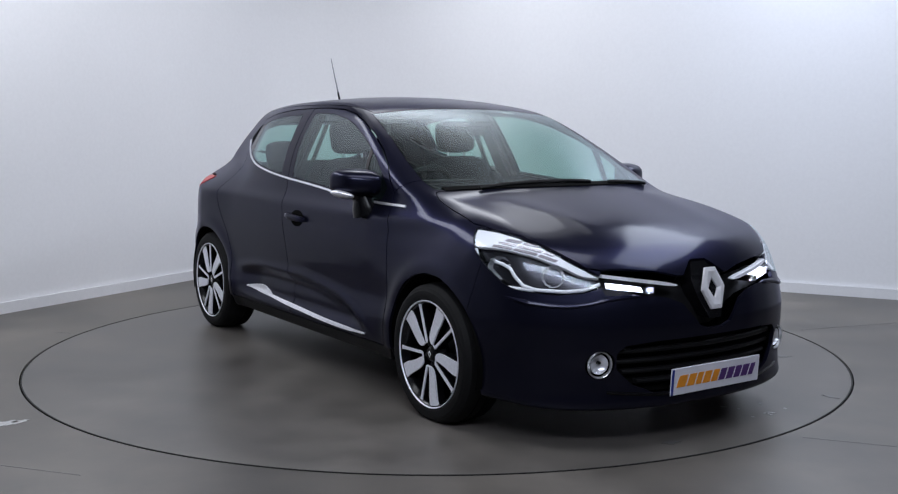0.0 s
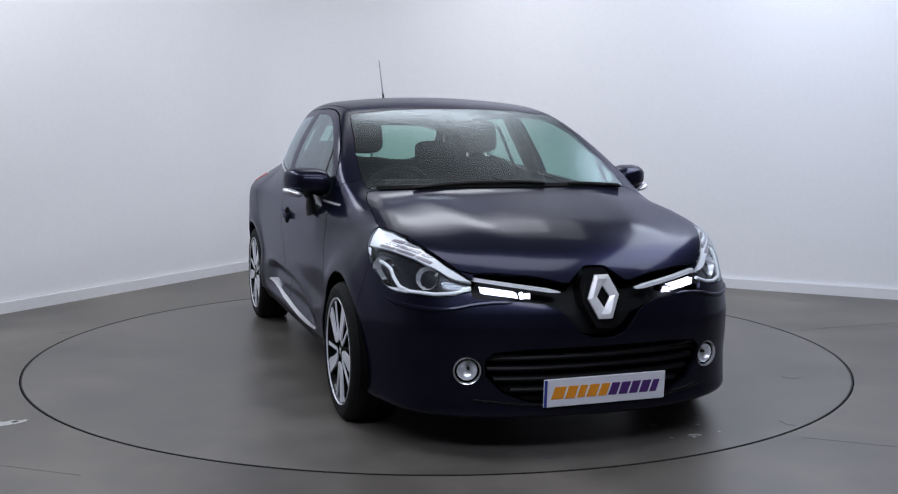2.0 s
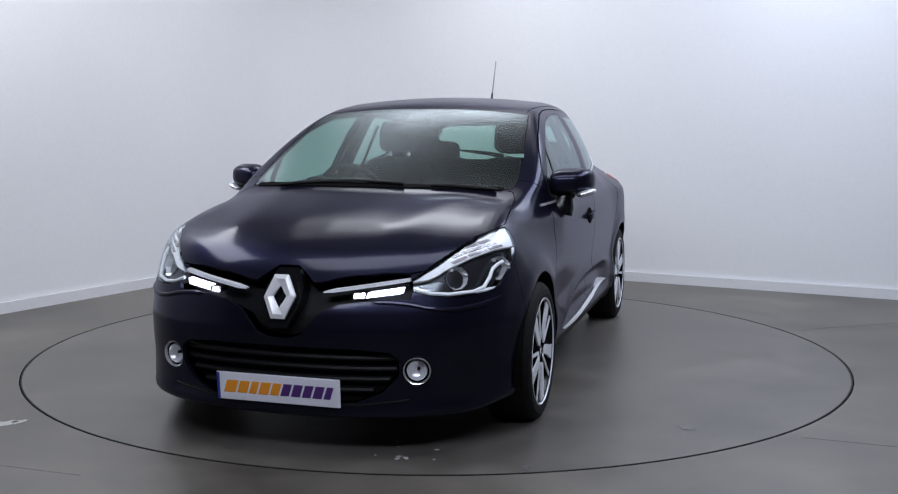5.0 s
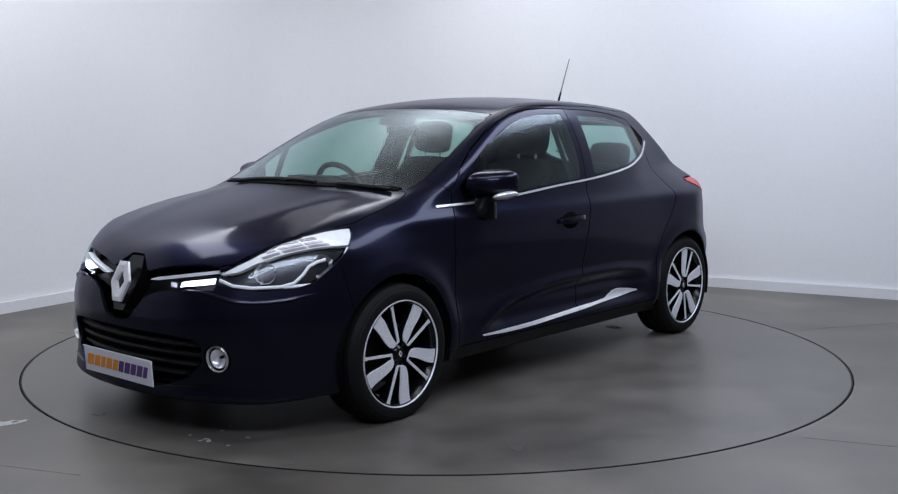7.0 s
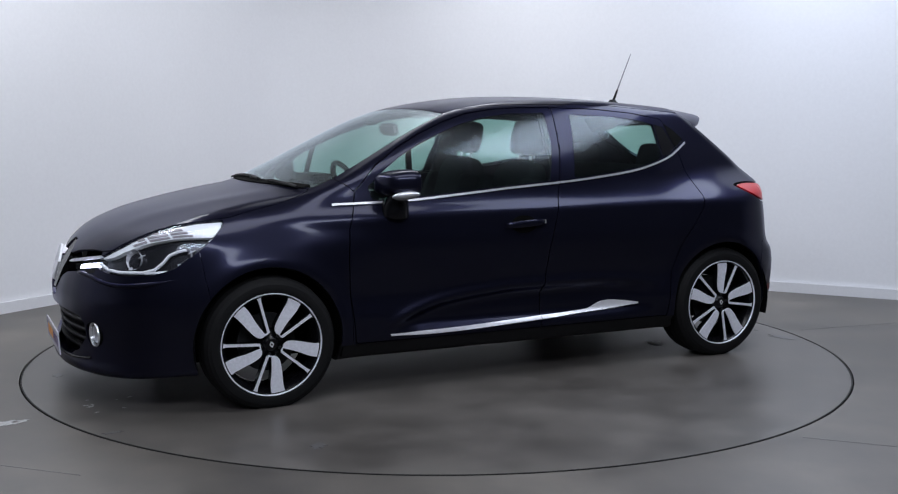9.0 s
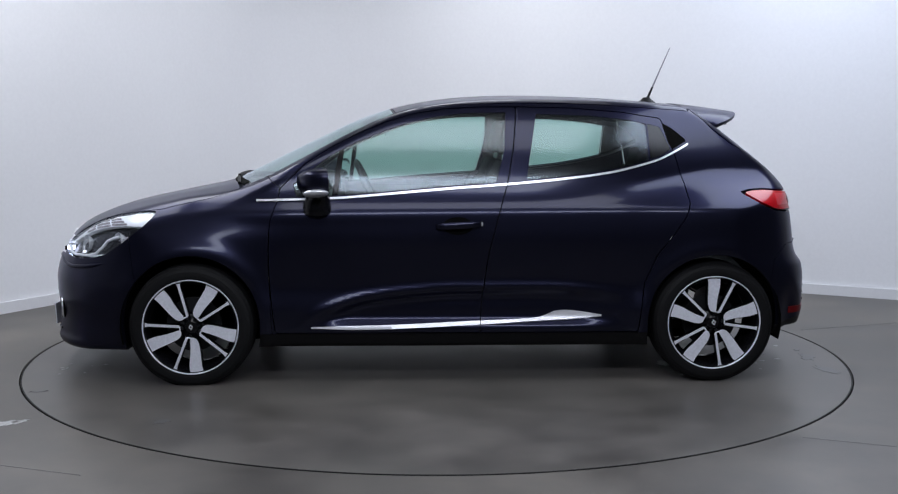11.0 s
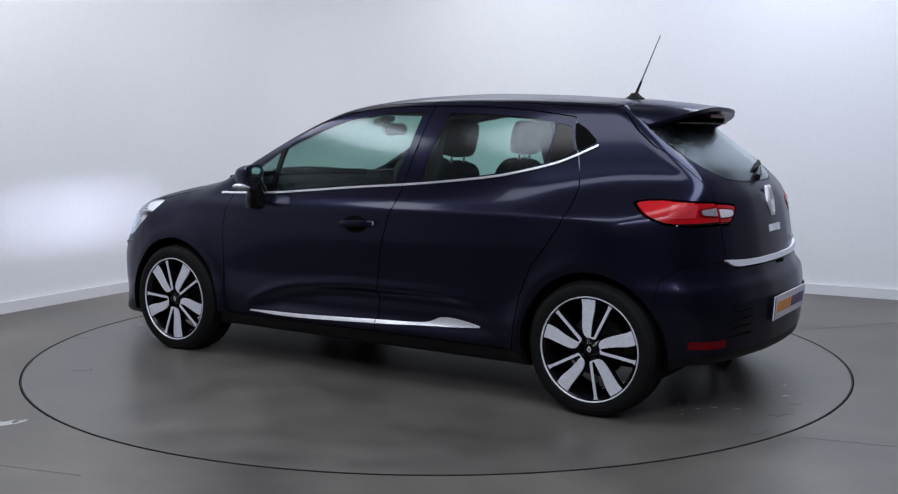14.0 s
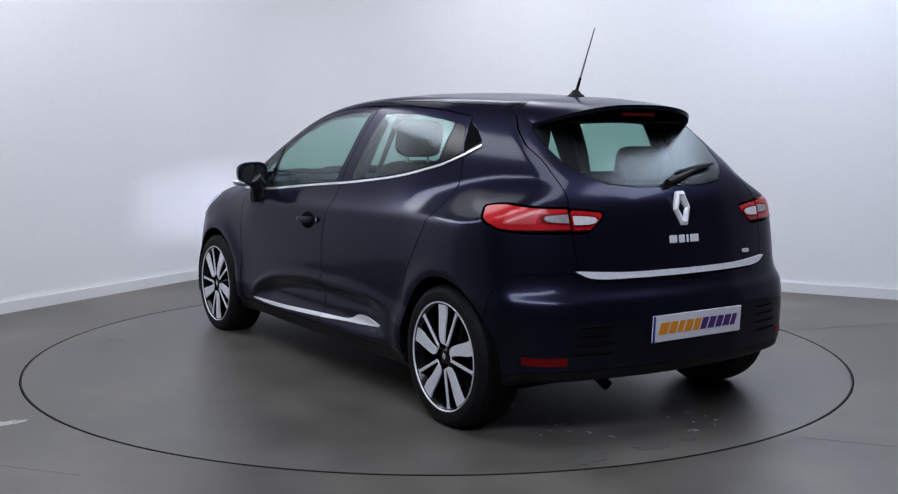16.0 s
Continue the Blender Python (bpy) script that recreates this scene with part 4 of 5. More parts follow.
for cx, s, a in ((1.2945, 1, 27), (-1.2945, 1, 58), (1.2945, -1, 68), (-1.2945, -1, 50)):
    wheel(cx, s, a)


def mirror(s):
    """A door mirror: rounded shell on a stalk, bright turn lamp under it, glass facing back."""
    bm = bmesh.new()
    bmesh.ops.create_uvsphere(bm, u_segments=40, v_segments=24, radius=1)
    for v in bm.verts:
        p = v.co
        e = lambda q, k: math.copysign(abs(q) ** k, q)
        x, y, z = e(p.x, 0.8), e(p.y, 0.62), e(p.z, 0.62)
        v.co = Vector((0.64 + (0.125 * x if x > 0 else 0.006 * x) - 0.03 * y, s * (0.876 + 0.102 * y - 0.016 * max(x, 0)), 1.002 + 0.067 * z * (1 - 0.1 * y) * (1 - 0.12 * max(x, 0)) + 0.006 * y))
    shell = part("door_mirror", bm, PAINT, CAR, "navy door mirror with a chrome turn lamp", sharp=60)
    glass = bmesh.new()
    bmesh.ops.create_circle(glass, cap_ends=True, segments=32, radius=1, matrix=Matrix.Translation((0.6325, s * 0.876, 1.002)) @ pose(0, 0, 0, 0, 0, 17 * s) @ pose(0, 0, 0, 0, -90, 0) @ Matrix.Diagonal((0.052, 0.086, 1, 1)))
    part("mirror_glass", glass, MIRROR, shell, "mirror glass", smooth=False)
    lamp = bmesh.new()
    bmesh.ops.create_uvsphere(lamp, u_segments=24, v_segments=12, radius=1, matrix=Matrix.Translation((0.672, s * 0.945, 0.950)) @ pose(0, 0, 0, 0, 0, -22 * s) @ pose(0, 0, 0, s * 14, 6, 0) @ Matrix.Diagonal((0.066, 0.042, 0.018, 1)))
    part("turn_lamp", lamp, LAMP_BOWL, shell, "clear chrome turn lamp")
    y0 = at_side(0.68, 0.885) - 0.01
    bm = tube([(0.66, s * 0.862, 0.975), (0.665, s * 0.835, 0.94), (0.675, s * (y0 + 0.012), 0.895), (0.675, s * y0, 0.86)], [0.046, 0.050, 0.066, 0.074], 16)
    for v in bm.verts:
        v.co.y = s * (abs(v.co.y) if abs(v.co.y) > y0 - 0.01 else y0 - 0.01)
    part("mirror_foot", bm, GLOSS, shell, "gloss black mirror foot")


def front_details():
    # bright bars and lit lamps beside the badge
    for s in (1, -1):
        bar = bmesh.new()
        pts = [(y, 0.681 - (y - 0.172) * -0.0 - (0.482 - y) * 0.150) for y in np.linspace(0.482, 0.165, 9)]
        ring = []
        for i, (y, z) in enumerate(pts):
            x = at_end(y, z, 1) - 0.004
            h = 0.0065 if i < 8 else 0.002
            ring.append([bar.verts.new((x - 0.03, s * y, z + h)), bar.verts.new((x, s * y, z + h)), bar.verts.new((x + 0.002, s * y, z - h)), bar.verts.new((x - 0.028, s * y, z - h))])
        for a, b in zip(ring, ring[1:]):
            for k in range(4):
                bar.faces.new((a[k], a[(k + 1) % 4], b[(k + 1) % 4], b[k]))
        bar.faces.new(ring[0]), bar.faces.new(ring[-1][::-1])
        trim = part("grille_bar", bar, ALLOY, CAR, "bright bar tapering to the badge", sharp=30)
        for k in range(3):
            ya, yb = 0.460 - 0.043 * k, 0.460 - 0.043 * k - 0.038
            rows, led = [], bmesh.new()
            for y in (ya, yb):
                zt, zb = 0.656 - (0.482 - y) * 0.150, 0.630 - (0.462 - y) * 0.13
                x = at_end(y, 0.64, 1) - 0.006
                rows.append([led.verts.new((x - 0.04, s * y, zt)), led.verts.new((x - 0.002, s * y, zt)), led.verts.new((x + 0.004, s * (y - 0.008), zb)), led.verts.new((x - 0.036, s * (y - 0.006), zb))])
            for n in range(4):
                led.faces.new((rows[0][n], rows[0][(n + 1) % 4], rows[1][(n + 1) % 4], rows[1][n]))
            led.faces.new(rows[0]), led.faces.new(rows[1][::-1])
            part("daytime_lamp", led, LED, CAR, "lit white daytime running lamp", smooth=False)
        # no part of the car: an added emitter, deep in a black tunnel, lights the wall patch
        y, z = 0.306, 0.622
        x = at_end(y, z, 1) - 0.004
        tunnel = bmesh.new()
        front = [tunnel.verts.new((x, s * y + a, z + b)) for a, b in ((-0.0215, -0.0115), (0.0215, -0.0115), (0.0215, 0.0115), (-0.0215, 0.0115))]
        rear = [tunnel.verts.new((x - 0.066, v.co.y, v.co.z)) for v in front]
        for n in range(4):
            tunnel.faces.new((front[n], front[(n + 1) % 4], rear[(n + 1) % 4], rear[n]))
        tunnel.faces.new(rear)
        shade = part("beam_tunnel", tunnel, VOID, CAR, "added black tunnel that narrows the beam for the wall's light patch", smooth=False)
        part("beam_chip", box(0.002, 0.019, 0.010, pose(x - 0.0615, s * y, z)), BEAM, shade, "added emitter that throws the light patch on the wall", smooth=False)
    top_x, low_x = at_end(0.0, 0.69, 1), at_end(0.0, 0.53, 1)
    lean = min(15.0, math.degrees(math.atan2(low_x - top_x, 0.16)))
    diamond(at_end(0.0, 0.613, 1) + 0.010, 0, 0.613, 0.086, 0.066, -lean, CAR, 0.015)
    # badge surround: a raised gloss shield
    bm = prism([(0.042, 0.716), (0.078, 0.65), (0.076, 0.585), (0.034, 0.495), (-0.034, 0.495), (-0.076, 0.585), (-0.078, 0.65), (-0.042, 0.716)], 2.0, 2.075, Matrix(((0, 0, 1, 0), (1, 0, 0, 0), (0, 1, 0, 0), (0, 0, 0, 1))))
    for v in bm.verts:
        if v.co.x > 2.04:
            v.co.x = at_end(0.0, v.co.z, 1) - 0.004 - 1.2 * v.co.y**2
    part("badge_shield", bm, GLOSS, CAR, "gloss black shield behind the badge", bevel=0.008)
    # slats of the lower intake
    for k, z in enumerate((0.258, 0.300, 0.342, 0.384)):
        half = (0.36, 0.42, 0.447, 0.452)[k]
        bm, ring = bmesh.new(), []
        for y in np.linspace(-half, half, 25):
            x = at_end(abs(y), z, 1) - 0.026
            ring.append([bm.verts.new((x - 0.03, y, z + 0.011)), bm.verts.new((x - 0.004, y, z + 0.008)), bm.verts.new((x, y, z)), bm.verts.new((x - 0.004, y, z - 0.008)), bm.verts.new((x - 0.03, y, z - 0.011))])
        for a, b in zip(ring, ring[1:]):
            for j in range(5):
                bm.faces.new((a[j], a[(j + 1) % 5], b[(j + 1) % 5], b[j]))
        bm.faces.new(ring[0]), bm.faces.new(ring[-1][::-1])
        part("grille_slat", bm, BLACK, CAR, "black plastic intake slat", sharp=30)
    plate(2.137, 0.258, 4, 1)
    # a thin fold across the bumper under each headlamp
    for s in (1, -1):
        low = curve([(0.3, 0.600), (0.40, 0.600), (0.49, 0.592), (0.56, 0.576), (0.64, 0.567), (0.72, 0.574), (0.79, 0.600)])
        pts = [(at_end(y, float(low(y)), 1) - 0.005, s * y, float(low(y))) for y in np.linspace(0.34, 0.785, 22)]
        part("bumper_fold", tube(pts, [0.002, 0.006] + [0.011] * 18 + [0.006, 0.002], 10), PAINT, CAR)
        pts = [(at_end(y, 0.208 + 0.10 * max(0, y - 0.3), 1) + 0.0, s * y, 0.208 + 0.10 * max(0, y - 0.3)) for y in np.linspace(0.02, 0.5, 12)]
        part("lip_edge", tube(pts, 0.007, 8), GLOSS, CAR, "gloss black lower lip")
    # wipers at the foot of the windscreen
    for a, b in (((1.15, 0.17, 1.0), (1.115, -0.47, 1.0)), ((1.085, 0.60, 1.0), (1.13, 0.30, 1.0))):
        pts = [Vector(a).lerp(Vector(b), q) for q in np.linspace(0, 1, 8)]
        out = []
        for p in pts:
            zz = float(ROOF(np.array([p.x + float(BOW(p.x)) * p.y**2]))[0] - CROWN(p.x) * p.y**2)
            out.append((p.x, p.y, zz + 0.012))
        arm = part("wiper", tube(out, [0.009, 0.009, 0.008, 0.007, 0.006, 0.006, 0.006, 0.004], 8), BLACK, CAR, "black windscreen wiper")
        part("wiper_blade", tube([(q[0] + 0.008, q[1], q[2] - 0.004) for q in out[2:]], 0.005, 6), RUBBER, arm, "rubber wiper blade")
    # black scuttle between bonnet and glass
    bm, ring = bmesh.new(), []
    for y in np.linspace(-0.62, 0.62, 21):
        x = 1.172 - 0.30 * y * y
        z = float(ROOF(np.array([x + float(BOW(x)) * y**2]))[0] - CROWN(x) * y**2)
        ring.append([bm.verts.new((x - 0.03, y, z + 0.016)), bm.verts.new((x + 0.006, y, z + 0.003)), bm.verts.new((x + 0.006, y, z - 0.02)), bm.verts.new((x - 0.03, y, z - 0.01))])
    for a, b in zip(ring, ring[1:]):
        for j in range(4):
            bm.faces.new((a[j], a[(j + 1) % 4], b[(j + 1) % 4], b[j]))
    part("scuttle", bm, VOID, CAR, "black plastic scuttle under the windscreen", sharp=30)


def rear_details():
    # roof spoiler
    bm = bmesh.new()
    rows = []
    for y in np.linspace(-0.475, 0.475, 31):
        a = abs(y) / 0.475
        tip = -1.575 + 0.22 * a**4
        drop = 0.085 * a**3.2
        base = float(ROOF(np.array([-1.24]))[0] - CROWN(-1.24) * y * y)
        row = []
        for q in np.linspace(0, 1, 7):
            x = -1.235 + (tip + 1.235) * q
            row.append((x, y, base - 0.03 * q - 0.012 * q * q + 0.006 - drop * (0.4 + 0.6 * q) * 0.75))
        row.append((tip + 0.004, y, row[-1][2] - 0.018 * (1 - 0.2 * a**3)))
        row.append((tip + 0.11 - 0.085 * a**3, y, row[-1][2] - 0.034 * (1 - 0.3 * a**3)))
        row.append((-1.30, y, base - 0.085 - drop * 0.6))
        row.append((-1.235, y, base - 0.05 * (1 - 0.5 * a**3) - drop * 0.3))
        rows.append([bm.verts.new(p) for p in row])
    n = len(rows[0])
    for a, b in zip(rows, rows[1:]):
        for k in range(n):
            bm.faces.new((a[k], a[(k + 1) % n], b[(k + 1) % n], b[k]))
    bm.faces.new(rows[0]), bm.faces.new(rows[-1][::-1])
    wing = part("roof_spoiler", bm, PAINT, CAR, "body-coloured roof spoiler over the rear window", sharp=40)
    part("spoiler_underside", box(0.10, 0.66, 0.006, pose(-1.44, 0, 1.302, 0, -16, 0)), BLACK, wing, "black underside panel")
    part("brake_light", box(0.016, 0.19, 0.014, pose(-1.545, 0, 1.322, 0, -10, 0)), DARK_RED, wing, "red high brake light", bevel=0.003)
    # aerial
    aerial = part("aerial", lathe([(0.0, 0.03), (0.012, 0.03), (0.018, 0.018), (0.032, 0.004), (0.034, -0.012), (0.0, -0.012)], 24, pose(-1.125, 0, float(ROOF(np.array([-1.125]))[0])) @ Matrix.Diagonal((1.6, 1, 1, 1)), closed=False), BLACK, CAR, "black roof aerial with a thin rod")
    part("rod", tube([(-1.130, 0, 1.432), (-1.152, 0, 1.485), (-1.252, 0, 1.718)], [0.0065, 0.0045, 0.0026], 8), LAMP_GREY, aerial, "thin metal rod")
    part("spring", tube([(-1.130, 0, 1.432), (-1.158, 0, 1.497)], [0.008, 0.006], 10), BLACK, aerial, "black rod sleeve")
    # tailgate strip
    full = SKIN_V, SKIN_T
    lo = lambda V, f: clip(*V, f(V[0]))
    top, low = curve([(0, 0.684), (0.3, 0.685), (0.55, 0.698)]), curve([(0, 0.659), (0.4, 0.659), (0.49, 0.667), (0.55, 0.695)])
    strip = lo(lo(lo(lo(full, lambda V: V[:, 2] - top(V[:, 1])), lambda V: low(V[:, 1]) - V[:, 2]), lambda V: V[:, 0] + 1.5), lambda V: V[:, 1] - 0.545)
    panel("tailgate_strip", strip, ALLOY, CAR, "bright silver strip along the tailgate", offset=0.012, flange=0.02)
    part("latch_recess", box(0.03, 0.13, 0.034, pose(-1.856, -0.02, 0.640)), VOID, CAR, "black tailgate release recess", bevel=0.008)
    x = at_end(0.0, 0.93, -1)
    diamond(x + 0.004, 0, 0.928, 0.072, 0.046, 12, CAR, 0.02)
    # model name as plain silver shapes, and a small badge
    y = 0.098
    for w in (0.054, 0.044, 0.022, 0.060):
        xx = at_end(abs(y - w / 2), 0.805, -1)
        part("name_block", box(0.006, w - 0.011, 0.033, pose(xx - 0.003, y - w / 2, 0.805, 0, 8, 0)), ALLOY, CAR, "silver lettering block", bevel=0.002)
        y -= w
    part("small_badge", box(0.006, 0.045, 0.018, pose(at_end(0.40, 0.728, -1) - 0.003, -0.40, 0.728, 0, 6, -12)), SATIN, CAR, "small silver badge", bevel=0.002)
    plate(-1.927, 0.456, 3, -1)
    # rear wiper
    pts = []
    for q in np.linspace(0, 1, 7):
        yy, zz = 0.03 - 0.27 * q, 1.035 + 0.058 * q
        pts.append((at_end(abs(yy), zz, -1) - 0.022, yy, zz))
    arm = part("rear_wiper", tube(pts, [0.016, 0.016, 0.014, 0.012, 0.011, 0.009, 0.006], 10), BLACK, CAR, "black rear wiper at rest")
    pts = [(at_end(abs(yy), 1.07 + 0.035 * q, -1) - 0.020, yy, 1.07 + 0.035 * q) for q, yy in zip(np.linspace(0, 1, 6), np.linspace(-0.05, -0.37, 6))]
    part("wiper_blade", tube(pts, [0.006, 0.012, 0.014, 0.013, 0.010, 0.004], 8), RUBBER, arm, "rubber wiper blade")
    # vents in the bumper's corners
    for s in (1, -1):
        for k in range(4):
            z = 0.375 + 0.036 * k
            pts = []
            for y in np.linspace(0.42, 0.60 - 0.012 * k, 8):
                pts.append((at_end(y, z, -1) - 0.002, s * y, z))
            part("bumper_vent", tube(pts, [0.002] + [0.006] * 6 + [0.002], 8), VOID, CAR, "black vent rib in the rear bumper")
    part("exhaust_pipe", lathe([(0.021, 0.0), (0.024, 0.0), (0.024, 0.13), (0.021, 0.13)], 24, pose(-1.76, 0.345, 0.205, 0, 62, 0)), HUB_GREY, CAR, "grey exhaust tail pipe")
    part("silencer", lathe([(0.0, -0.22), (0.07, -0.21), (0.085, -0.18), (0.085, 0.18), (0.07, 0.21), (0.0, 0.22)], 32, pose(-1.56, 0.12, 0.285, 90, 0, 0) @ Matrix.Diagonal((1.3, 0.8, 1, 1)), closed=False), HUB_GREY, CAR, "grey exhaust silencer")


def pillow(sx, sy, sz, m, k=0.45):
    """A padded block with full, rounded faces."""
    bm = bmesh.new()
    bmesh.ops.create_uvsphere(bm, u_segments=28, v_segments=18, radius=1)
    for v in bm.verts:
        p = [math.copysign(abs(q) ** k, q) for q in v.co]
        v.co = m @ Vector((p[0] * sx / 2, p[1] * sy / 2, p[2] * sz / 2))
    return bm


def seat(name, x, y):
    """A front seat with bolsters and a head restraint."""
    bm = pillow(0.50, 0.50, 0.16, pose(x + 0.02, y, 0.50, 0, -6, 0))
    base = part(name, bm, SEAT, CAR, "dark cloth front seat")
    part("backrest", pillow(0.13, 0.46, 0.60, pose(x - 0.26, y, 0.80, 0, -16, 0)), SEAT, base, "")
    for s in (1, -1):
        part("bolster", pillow(0.17, 0.08, 0.44, pose(x - 0.22, y + s * 0.215, 0.78, 0, -16, 0)), SEAT, base, "")
        part("post", tube([(x - 0.343, y + s * 0.06, 1.06), (x - 0.362, y + s * 0.06, 1.17)], 0.007, 8), CHROME, base, "chrome head restraint post")
    part("head_restraint", pillow(0.10, 0.25, 0.19, pose(x - 0.365, y, 1.21, 0, -12, 0)), SEAT, base, "")


def cabin():
    part("cabin_floor", box(2.3, 1.42, 0.05, pose(-0.25, 0, 0.27)), INNER, CAR, "dark carpeted cabin floor")
    part("underbody", box(3.0, 1.0, 0.10, pose(0.1, 0, 0.21)), VOID, CAR, "black underbody")
    part("engine_bay", box(0.75, 1.1, 0.40, pose(1.46, 0, 0.45)), VOID, CAR, "dark engine block", bevel=0.05)
    part("bulkhead", box(0.05, 1.3, 0.60, pose(1.07, 0, 0.58)), VOID, CAR, "dark bulkhead")
    dash = part("dashboard", box(0.42, 1.34, 0.20, pose(0.83, 0, 0.845, 0, 5, 0)), INNER, CAR, "dark grey dashboard", bevel=0.05)
    part("instrument_hood", box(0.20, 0.36, 0.10, pose(0.68, -0.36, 0.955)), INNER, dash, "", bevel=0.04)
    part("centre_console", box(0.5, 0.22, 0.34, pose(0.45, 0, 0.60)), INNER, dash, "", bevel=0.04)
    m = pose(0.46, -0.36, 0.90, 0, -65, 0)
    ring = [m @ Vector((0.178 * math.cos(2 * math.pi * k / 48), 0.182 * math.sin(2 * math.pi * k / 48), 0)) for k in range(49)]
    st = part("steering_wheel", tube(ring, 0.016, 10), INNER, CAR, "black steering wheel on the car's right side")
    part("boss", lathe([(0.0, 0.015), (0.055, 0.015), (0.07, 0.0), (0.06, -0.03), (0.0, -0.03)], 24, m, closed=False), INNER, st, "")
    for a in (0, 180, 90):
        part("spoke", box(0.12, 0.035, 0.014, m @ pose(0, 0, 0, 0, 0, a + 90) @ pose(0.11, 0, 0)), SATIN if a != 90 else INNER, st, "", bevel=0.004)
    seat("front_seat", 0.05, 0.36)
    seat("front_seat", 0.05, -0.36)
    bench = part("rear_bench", box(0.50, 1.22, 0.20, pose(-0.80, 0, 0.50, 0, -5, 0)), SEAT, CAR, "dark cloth rear bench", bevel=0.05)
    part("backrest", pillow(0.14, 1.20, 0.56, pose(-1.06, 0, 0.78, 0, -18, 0), 0.35), SEAT, bench, "")
    for y in (-0.37, 0.37):
        part("head_restraint", pillow(0.09, 0.27, 0.17, pose(-1.17, y, 1.09, 0, -12, 0)), SEAT, bench, "")
    part("parcel_shelf", box(0.42, 1.10, 0.02, pose(-1.42, 0, 0.985)), INNER, CAR, "dark parcel shelf", bevel=0.005)
    part("boot_floor", box(0.6, 1.1, 0.03, pose(-1.48, 0, 0.5)), INNER, CAR, "dark boot floor")
    im = part("cabin_mirror", box(0.03, 0.23, 0.07, pose(0.36, 0, 1.255, 0, 12, 0)), INNER, CAR, "dark interior mirror", bevel=0.02)
    part("sensor_box", box(0.10, 0.12, 0.03, pose(0.44, 0, 1.305, 0, 24, 0)), INNER, im, "", bevel=0.01)
    for s in (1, -1):
        for x, h in ((0.4, 0.6), (-0.65, 0.62)):
            part("door_card", box(0.86, 0.04, h, pose(x, s * 0.73, 0.62)), INNER, CAR, "dark door lining", bevel=0.015)
        part("pillar_lining", box(0.12, 0.03, 0.44, pose(-0.31, s * 0.655, 1.15, s * 27, 0, 0)), INNER, CAR, "grey pillar lining", bevel=0.01)
        part("seat_belt", box(0.045, 0.004, 0.5, pose(-0.33, s * 0.61, 1.05, s * 24, 0, 0)), BLACK, CAR, "black seat belt")
    part("screen_sticker", box(0.02, 0.07, 0.0015, pose(0.335, 0.27, 1.347, 0, 24, 0)), SCUFF, CAR, "pale sticker strip behind the windscreen")
    # headliner under the roof
    lo = lambda V, f: clip(*V, f(V[0]))
    V = clip(SKIN_V, SKIN_T, np.maximum(top_view(SKIN_V, ROOF_OUT), 1.2 - SKIN_V[:, 2]))
    panel("headliner", V, LINER, CAR, "light grey headliner", offset=-0.035, flange=0.0)


for side_sign in (1, -1):
    mirror(side_sign)
front_details()
rear_details()
cabin()


# ---------------------------------------------------------------- marks on the floor
def mark(name, x, y, r, material, label, parent=None, long=1.0, turn=0.0, seed=1, z=0.0):
    rng = random.Random(seed)
    pts = []
    for k in range(22):
        a = 2 * math.pi * k / 22
        q = r * rng.uniform(0.45, 1.0)
        pts.append((q * math.cos(a) * long, q * math.sin(a)))
    bm = prism(pts, z + 0.0002, z + 0.0012, pose(x, y, 0, 0, 0, turn))
    ob = part(name, bm, material, parent, label, smooth=False)
    if parent is None:
        tagged(ob, label=label, category="floor mark", kind="stuff")
    return ob


def disc_point(x, y, heading):
    """A place on the floor, seen at a heading of the table, in the table's own space."""
    return pose(0, 0, 0, 0, 0, -heading) @ Vector((x, y, 0))


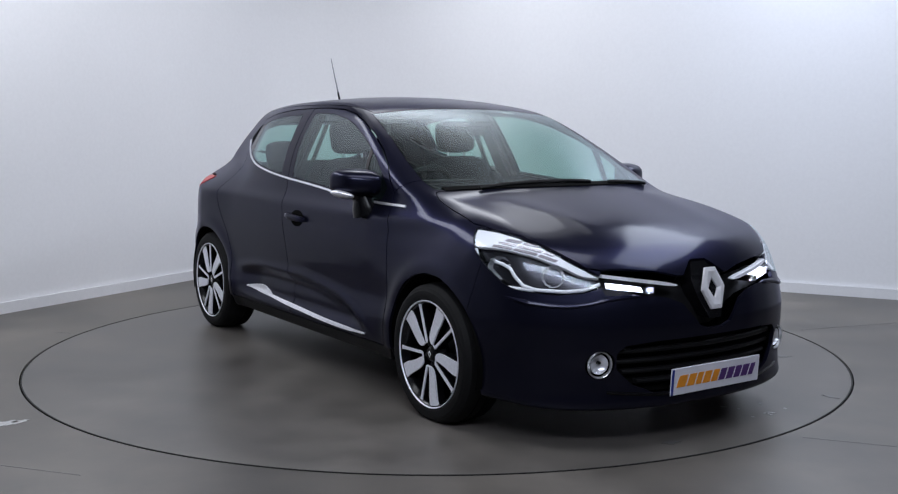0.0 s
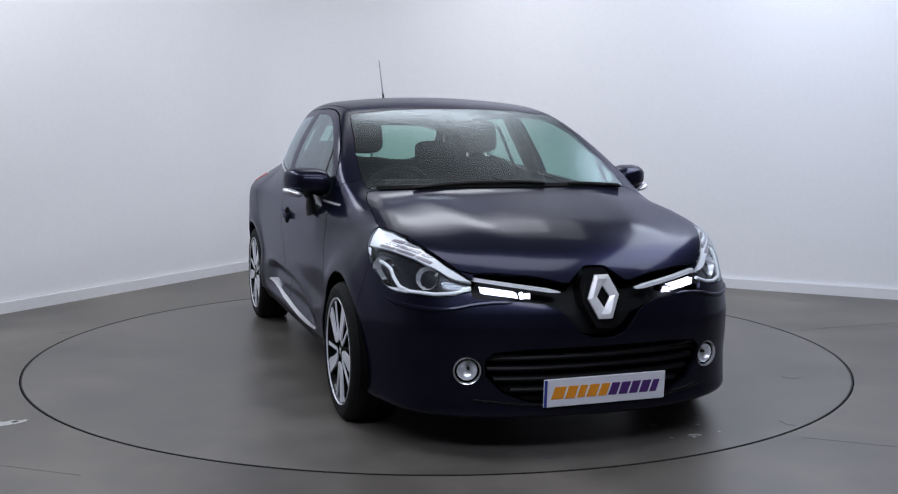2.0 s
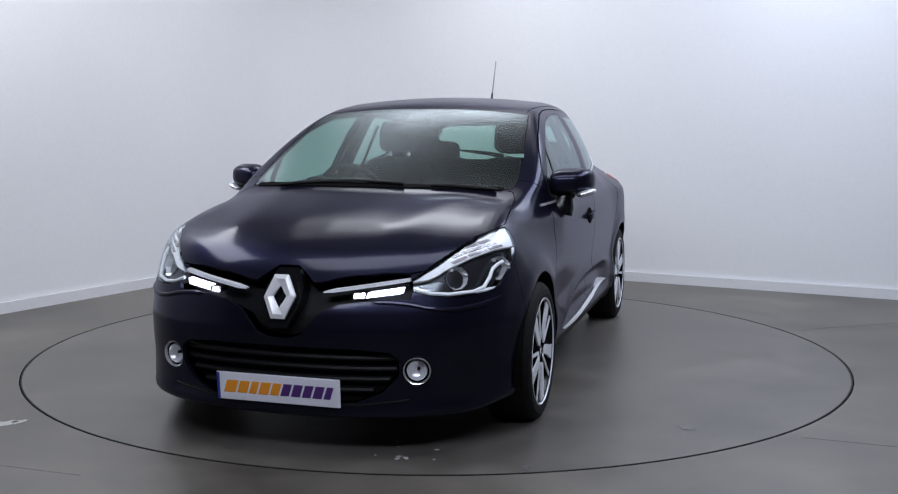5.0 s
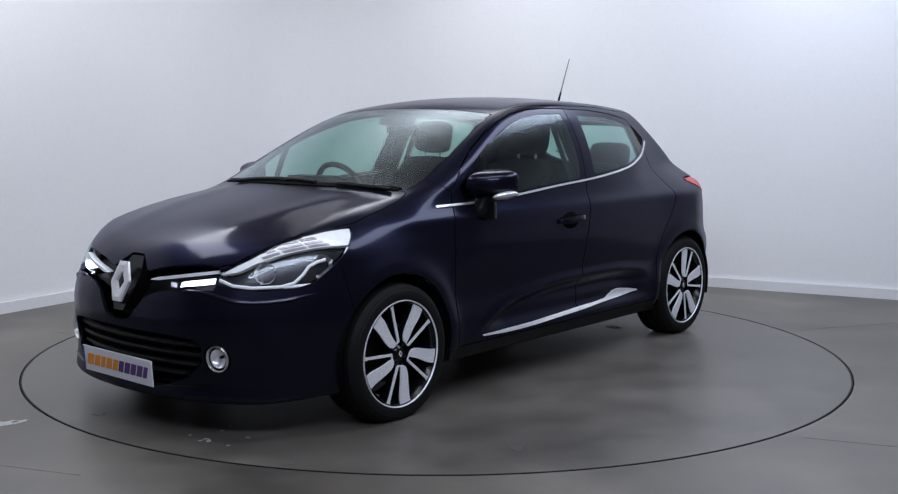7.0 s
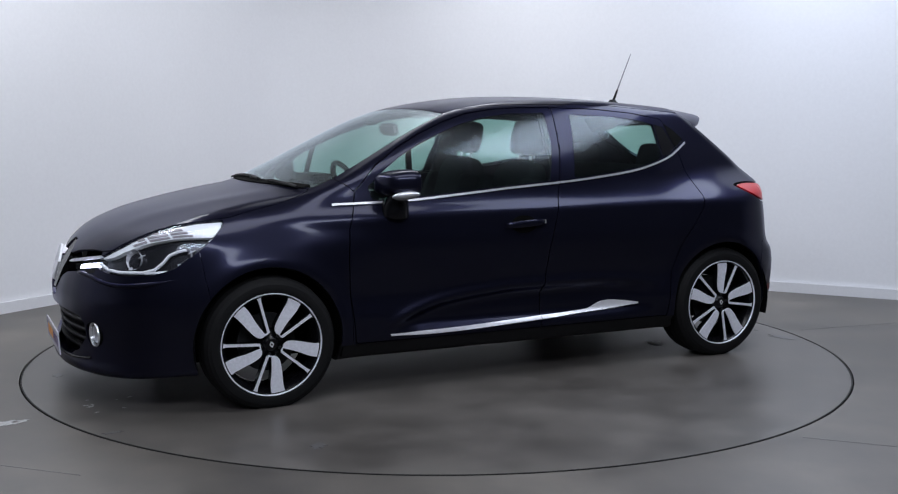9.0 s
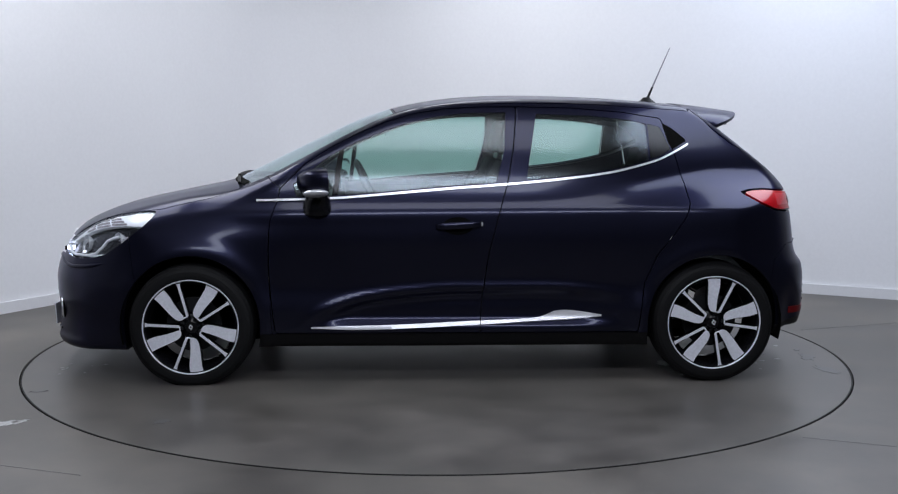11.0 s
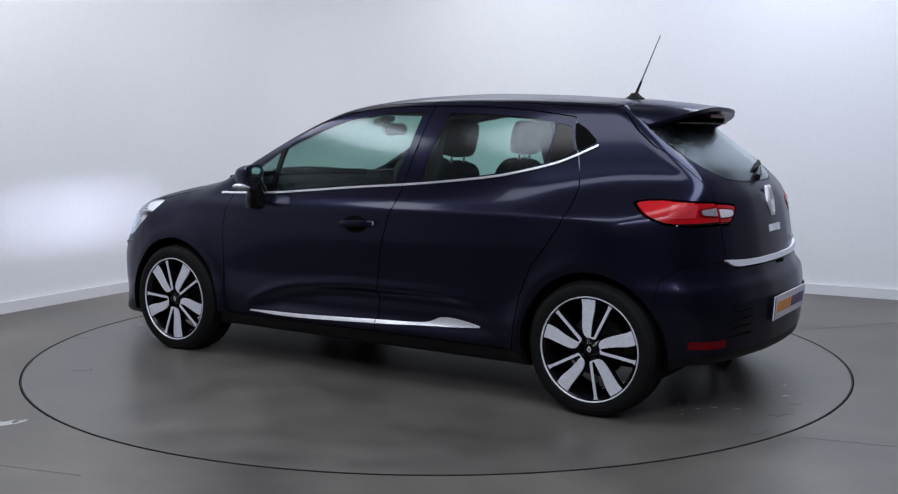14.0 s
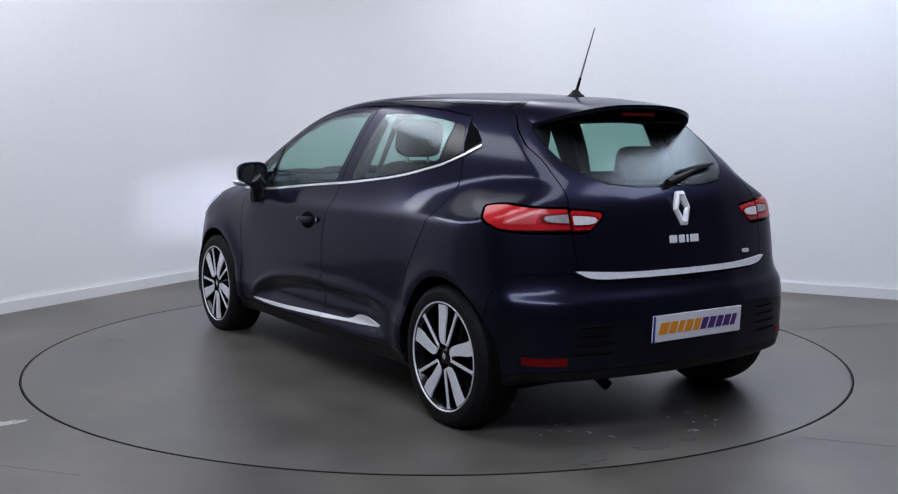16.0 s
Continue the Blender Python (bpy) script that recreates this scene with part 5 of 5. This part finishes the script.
mark("floor_scuff", -1.86, -1.56, 0.05, SCUFF, "pale scuffed patch on the grey floor", long=1.9, turn=20, seed=3)
mark("floor_scuff", -1.80, -1.53, 0.025, SCUFF, "pale scuffed patch on the grey floor", long=2.2, turn=50, seed=4)
mark("floor_scuff", -1.95, -1.60, 0.03, SCUFF, "pale scuffed patch on the grey floor", long=2.0, turn=-15, seed=5)
for n, (x, y, r, lg, tn) in enumerate([(-2.03, 0.62, 0.055, 2.0, 100), (-2.05, 0.30, 0.05, 2.4, 80), (-2.06, 0.12, 0.02, 1.8, 60), (-1.83, 0.22, 0.02, 1.5, 20), (-1.78, 0.05, 0.018, 2.0, 0), (1.24, 1.49, 0.035, 1.6, 40), (2.05, -0.21, 0.03, 1.8, 80), (1.95, 0.95, 0.02, 2.6, 10)]):
    mark("stain", x, y, r, DAMP, "dark damp stain on the turntable", TABLE, long=lg, turn=tn, seed=20 + n)
rng = random.Random(8)
for n in range(26):
    cx, cy = ((-1.72, 0.36), (1.92, 0.45), (-1.86, -0.12))[n % 3]
    mark("fleck", cx + rng.gauss(0, 0.09), cy + rng.gauss(0, 0.09), rng.uniform(0.005, 0.013), SCUFF, "small pale fleck of grit", TABLE, long=1.8, turn=rng.uniform(0, 180), seed=60 + n)
mark("peeled_patch", -1.213, 0.437, 0.05, SCUFF, "pale peeled patch on the turntable", TABLE, long=2.0, turn=60, seed=90)
for a, b in (((1.50, -1.765), (3.2, -2.42)), ((-2.262, 0.42), (-2.37, 0.452)), ((-1.64, -2.12), (-1.30, -2.235)), ((2.3, 0.55), (3.6, 1.0))):
    u, v = Vector((*a, 0)), Vector((*b, 0))
    w = Vector((-(v - u).y, (v - u).x, 0)).normalized() * 0.0022
    bm = prism([(p.x, p.y) for p in (u - w, v - w, v + w, u + w)], 0.0002, 0.001)
    tagged(part("floor_joint", bm, DAMP, smooth=False), label="thin dark joint in the floor", category="floor joint", kind="structure")


def motions():
    walk(CAR, [(t, pose(0, 0, 0, 0, 0, a) @ pose(OFF_X, OFF_Y, 0)) for t, a in TURNS])
    walk(TABLE, [(t, pose(0, 0, 0, 0, 0, a)) for t, a in TURNS])


motions()
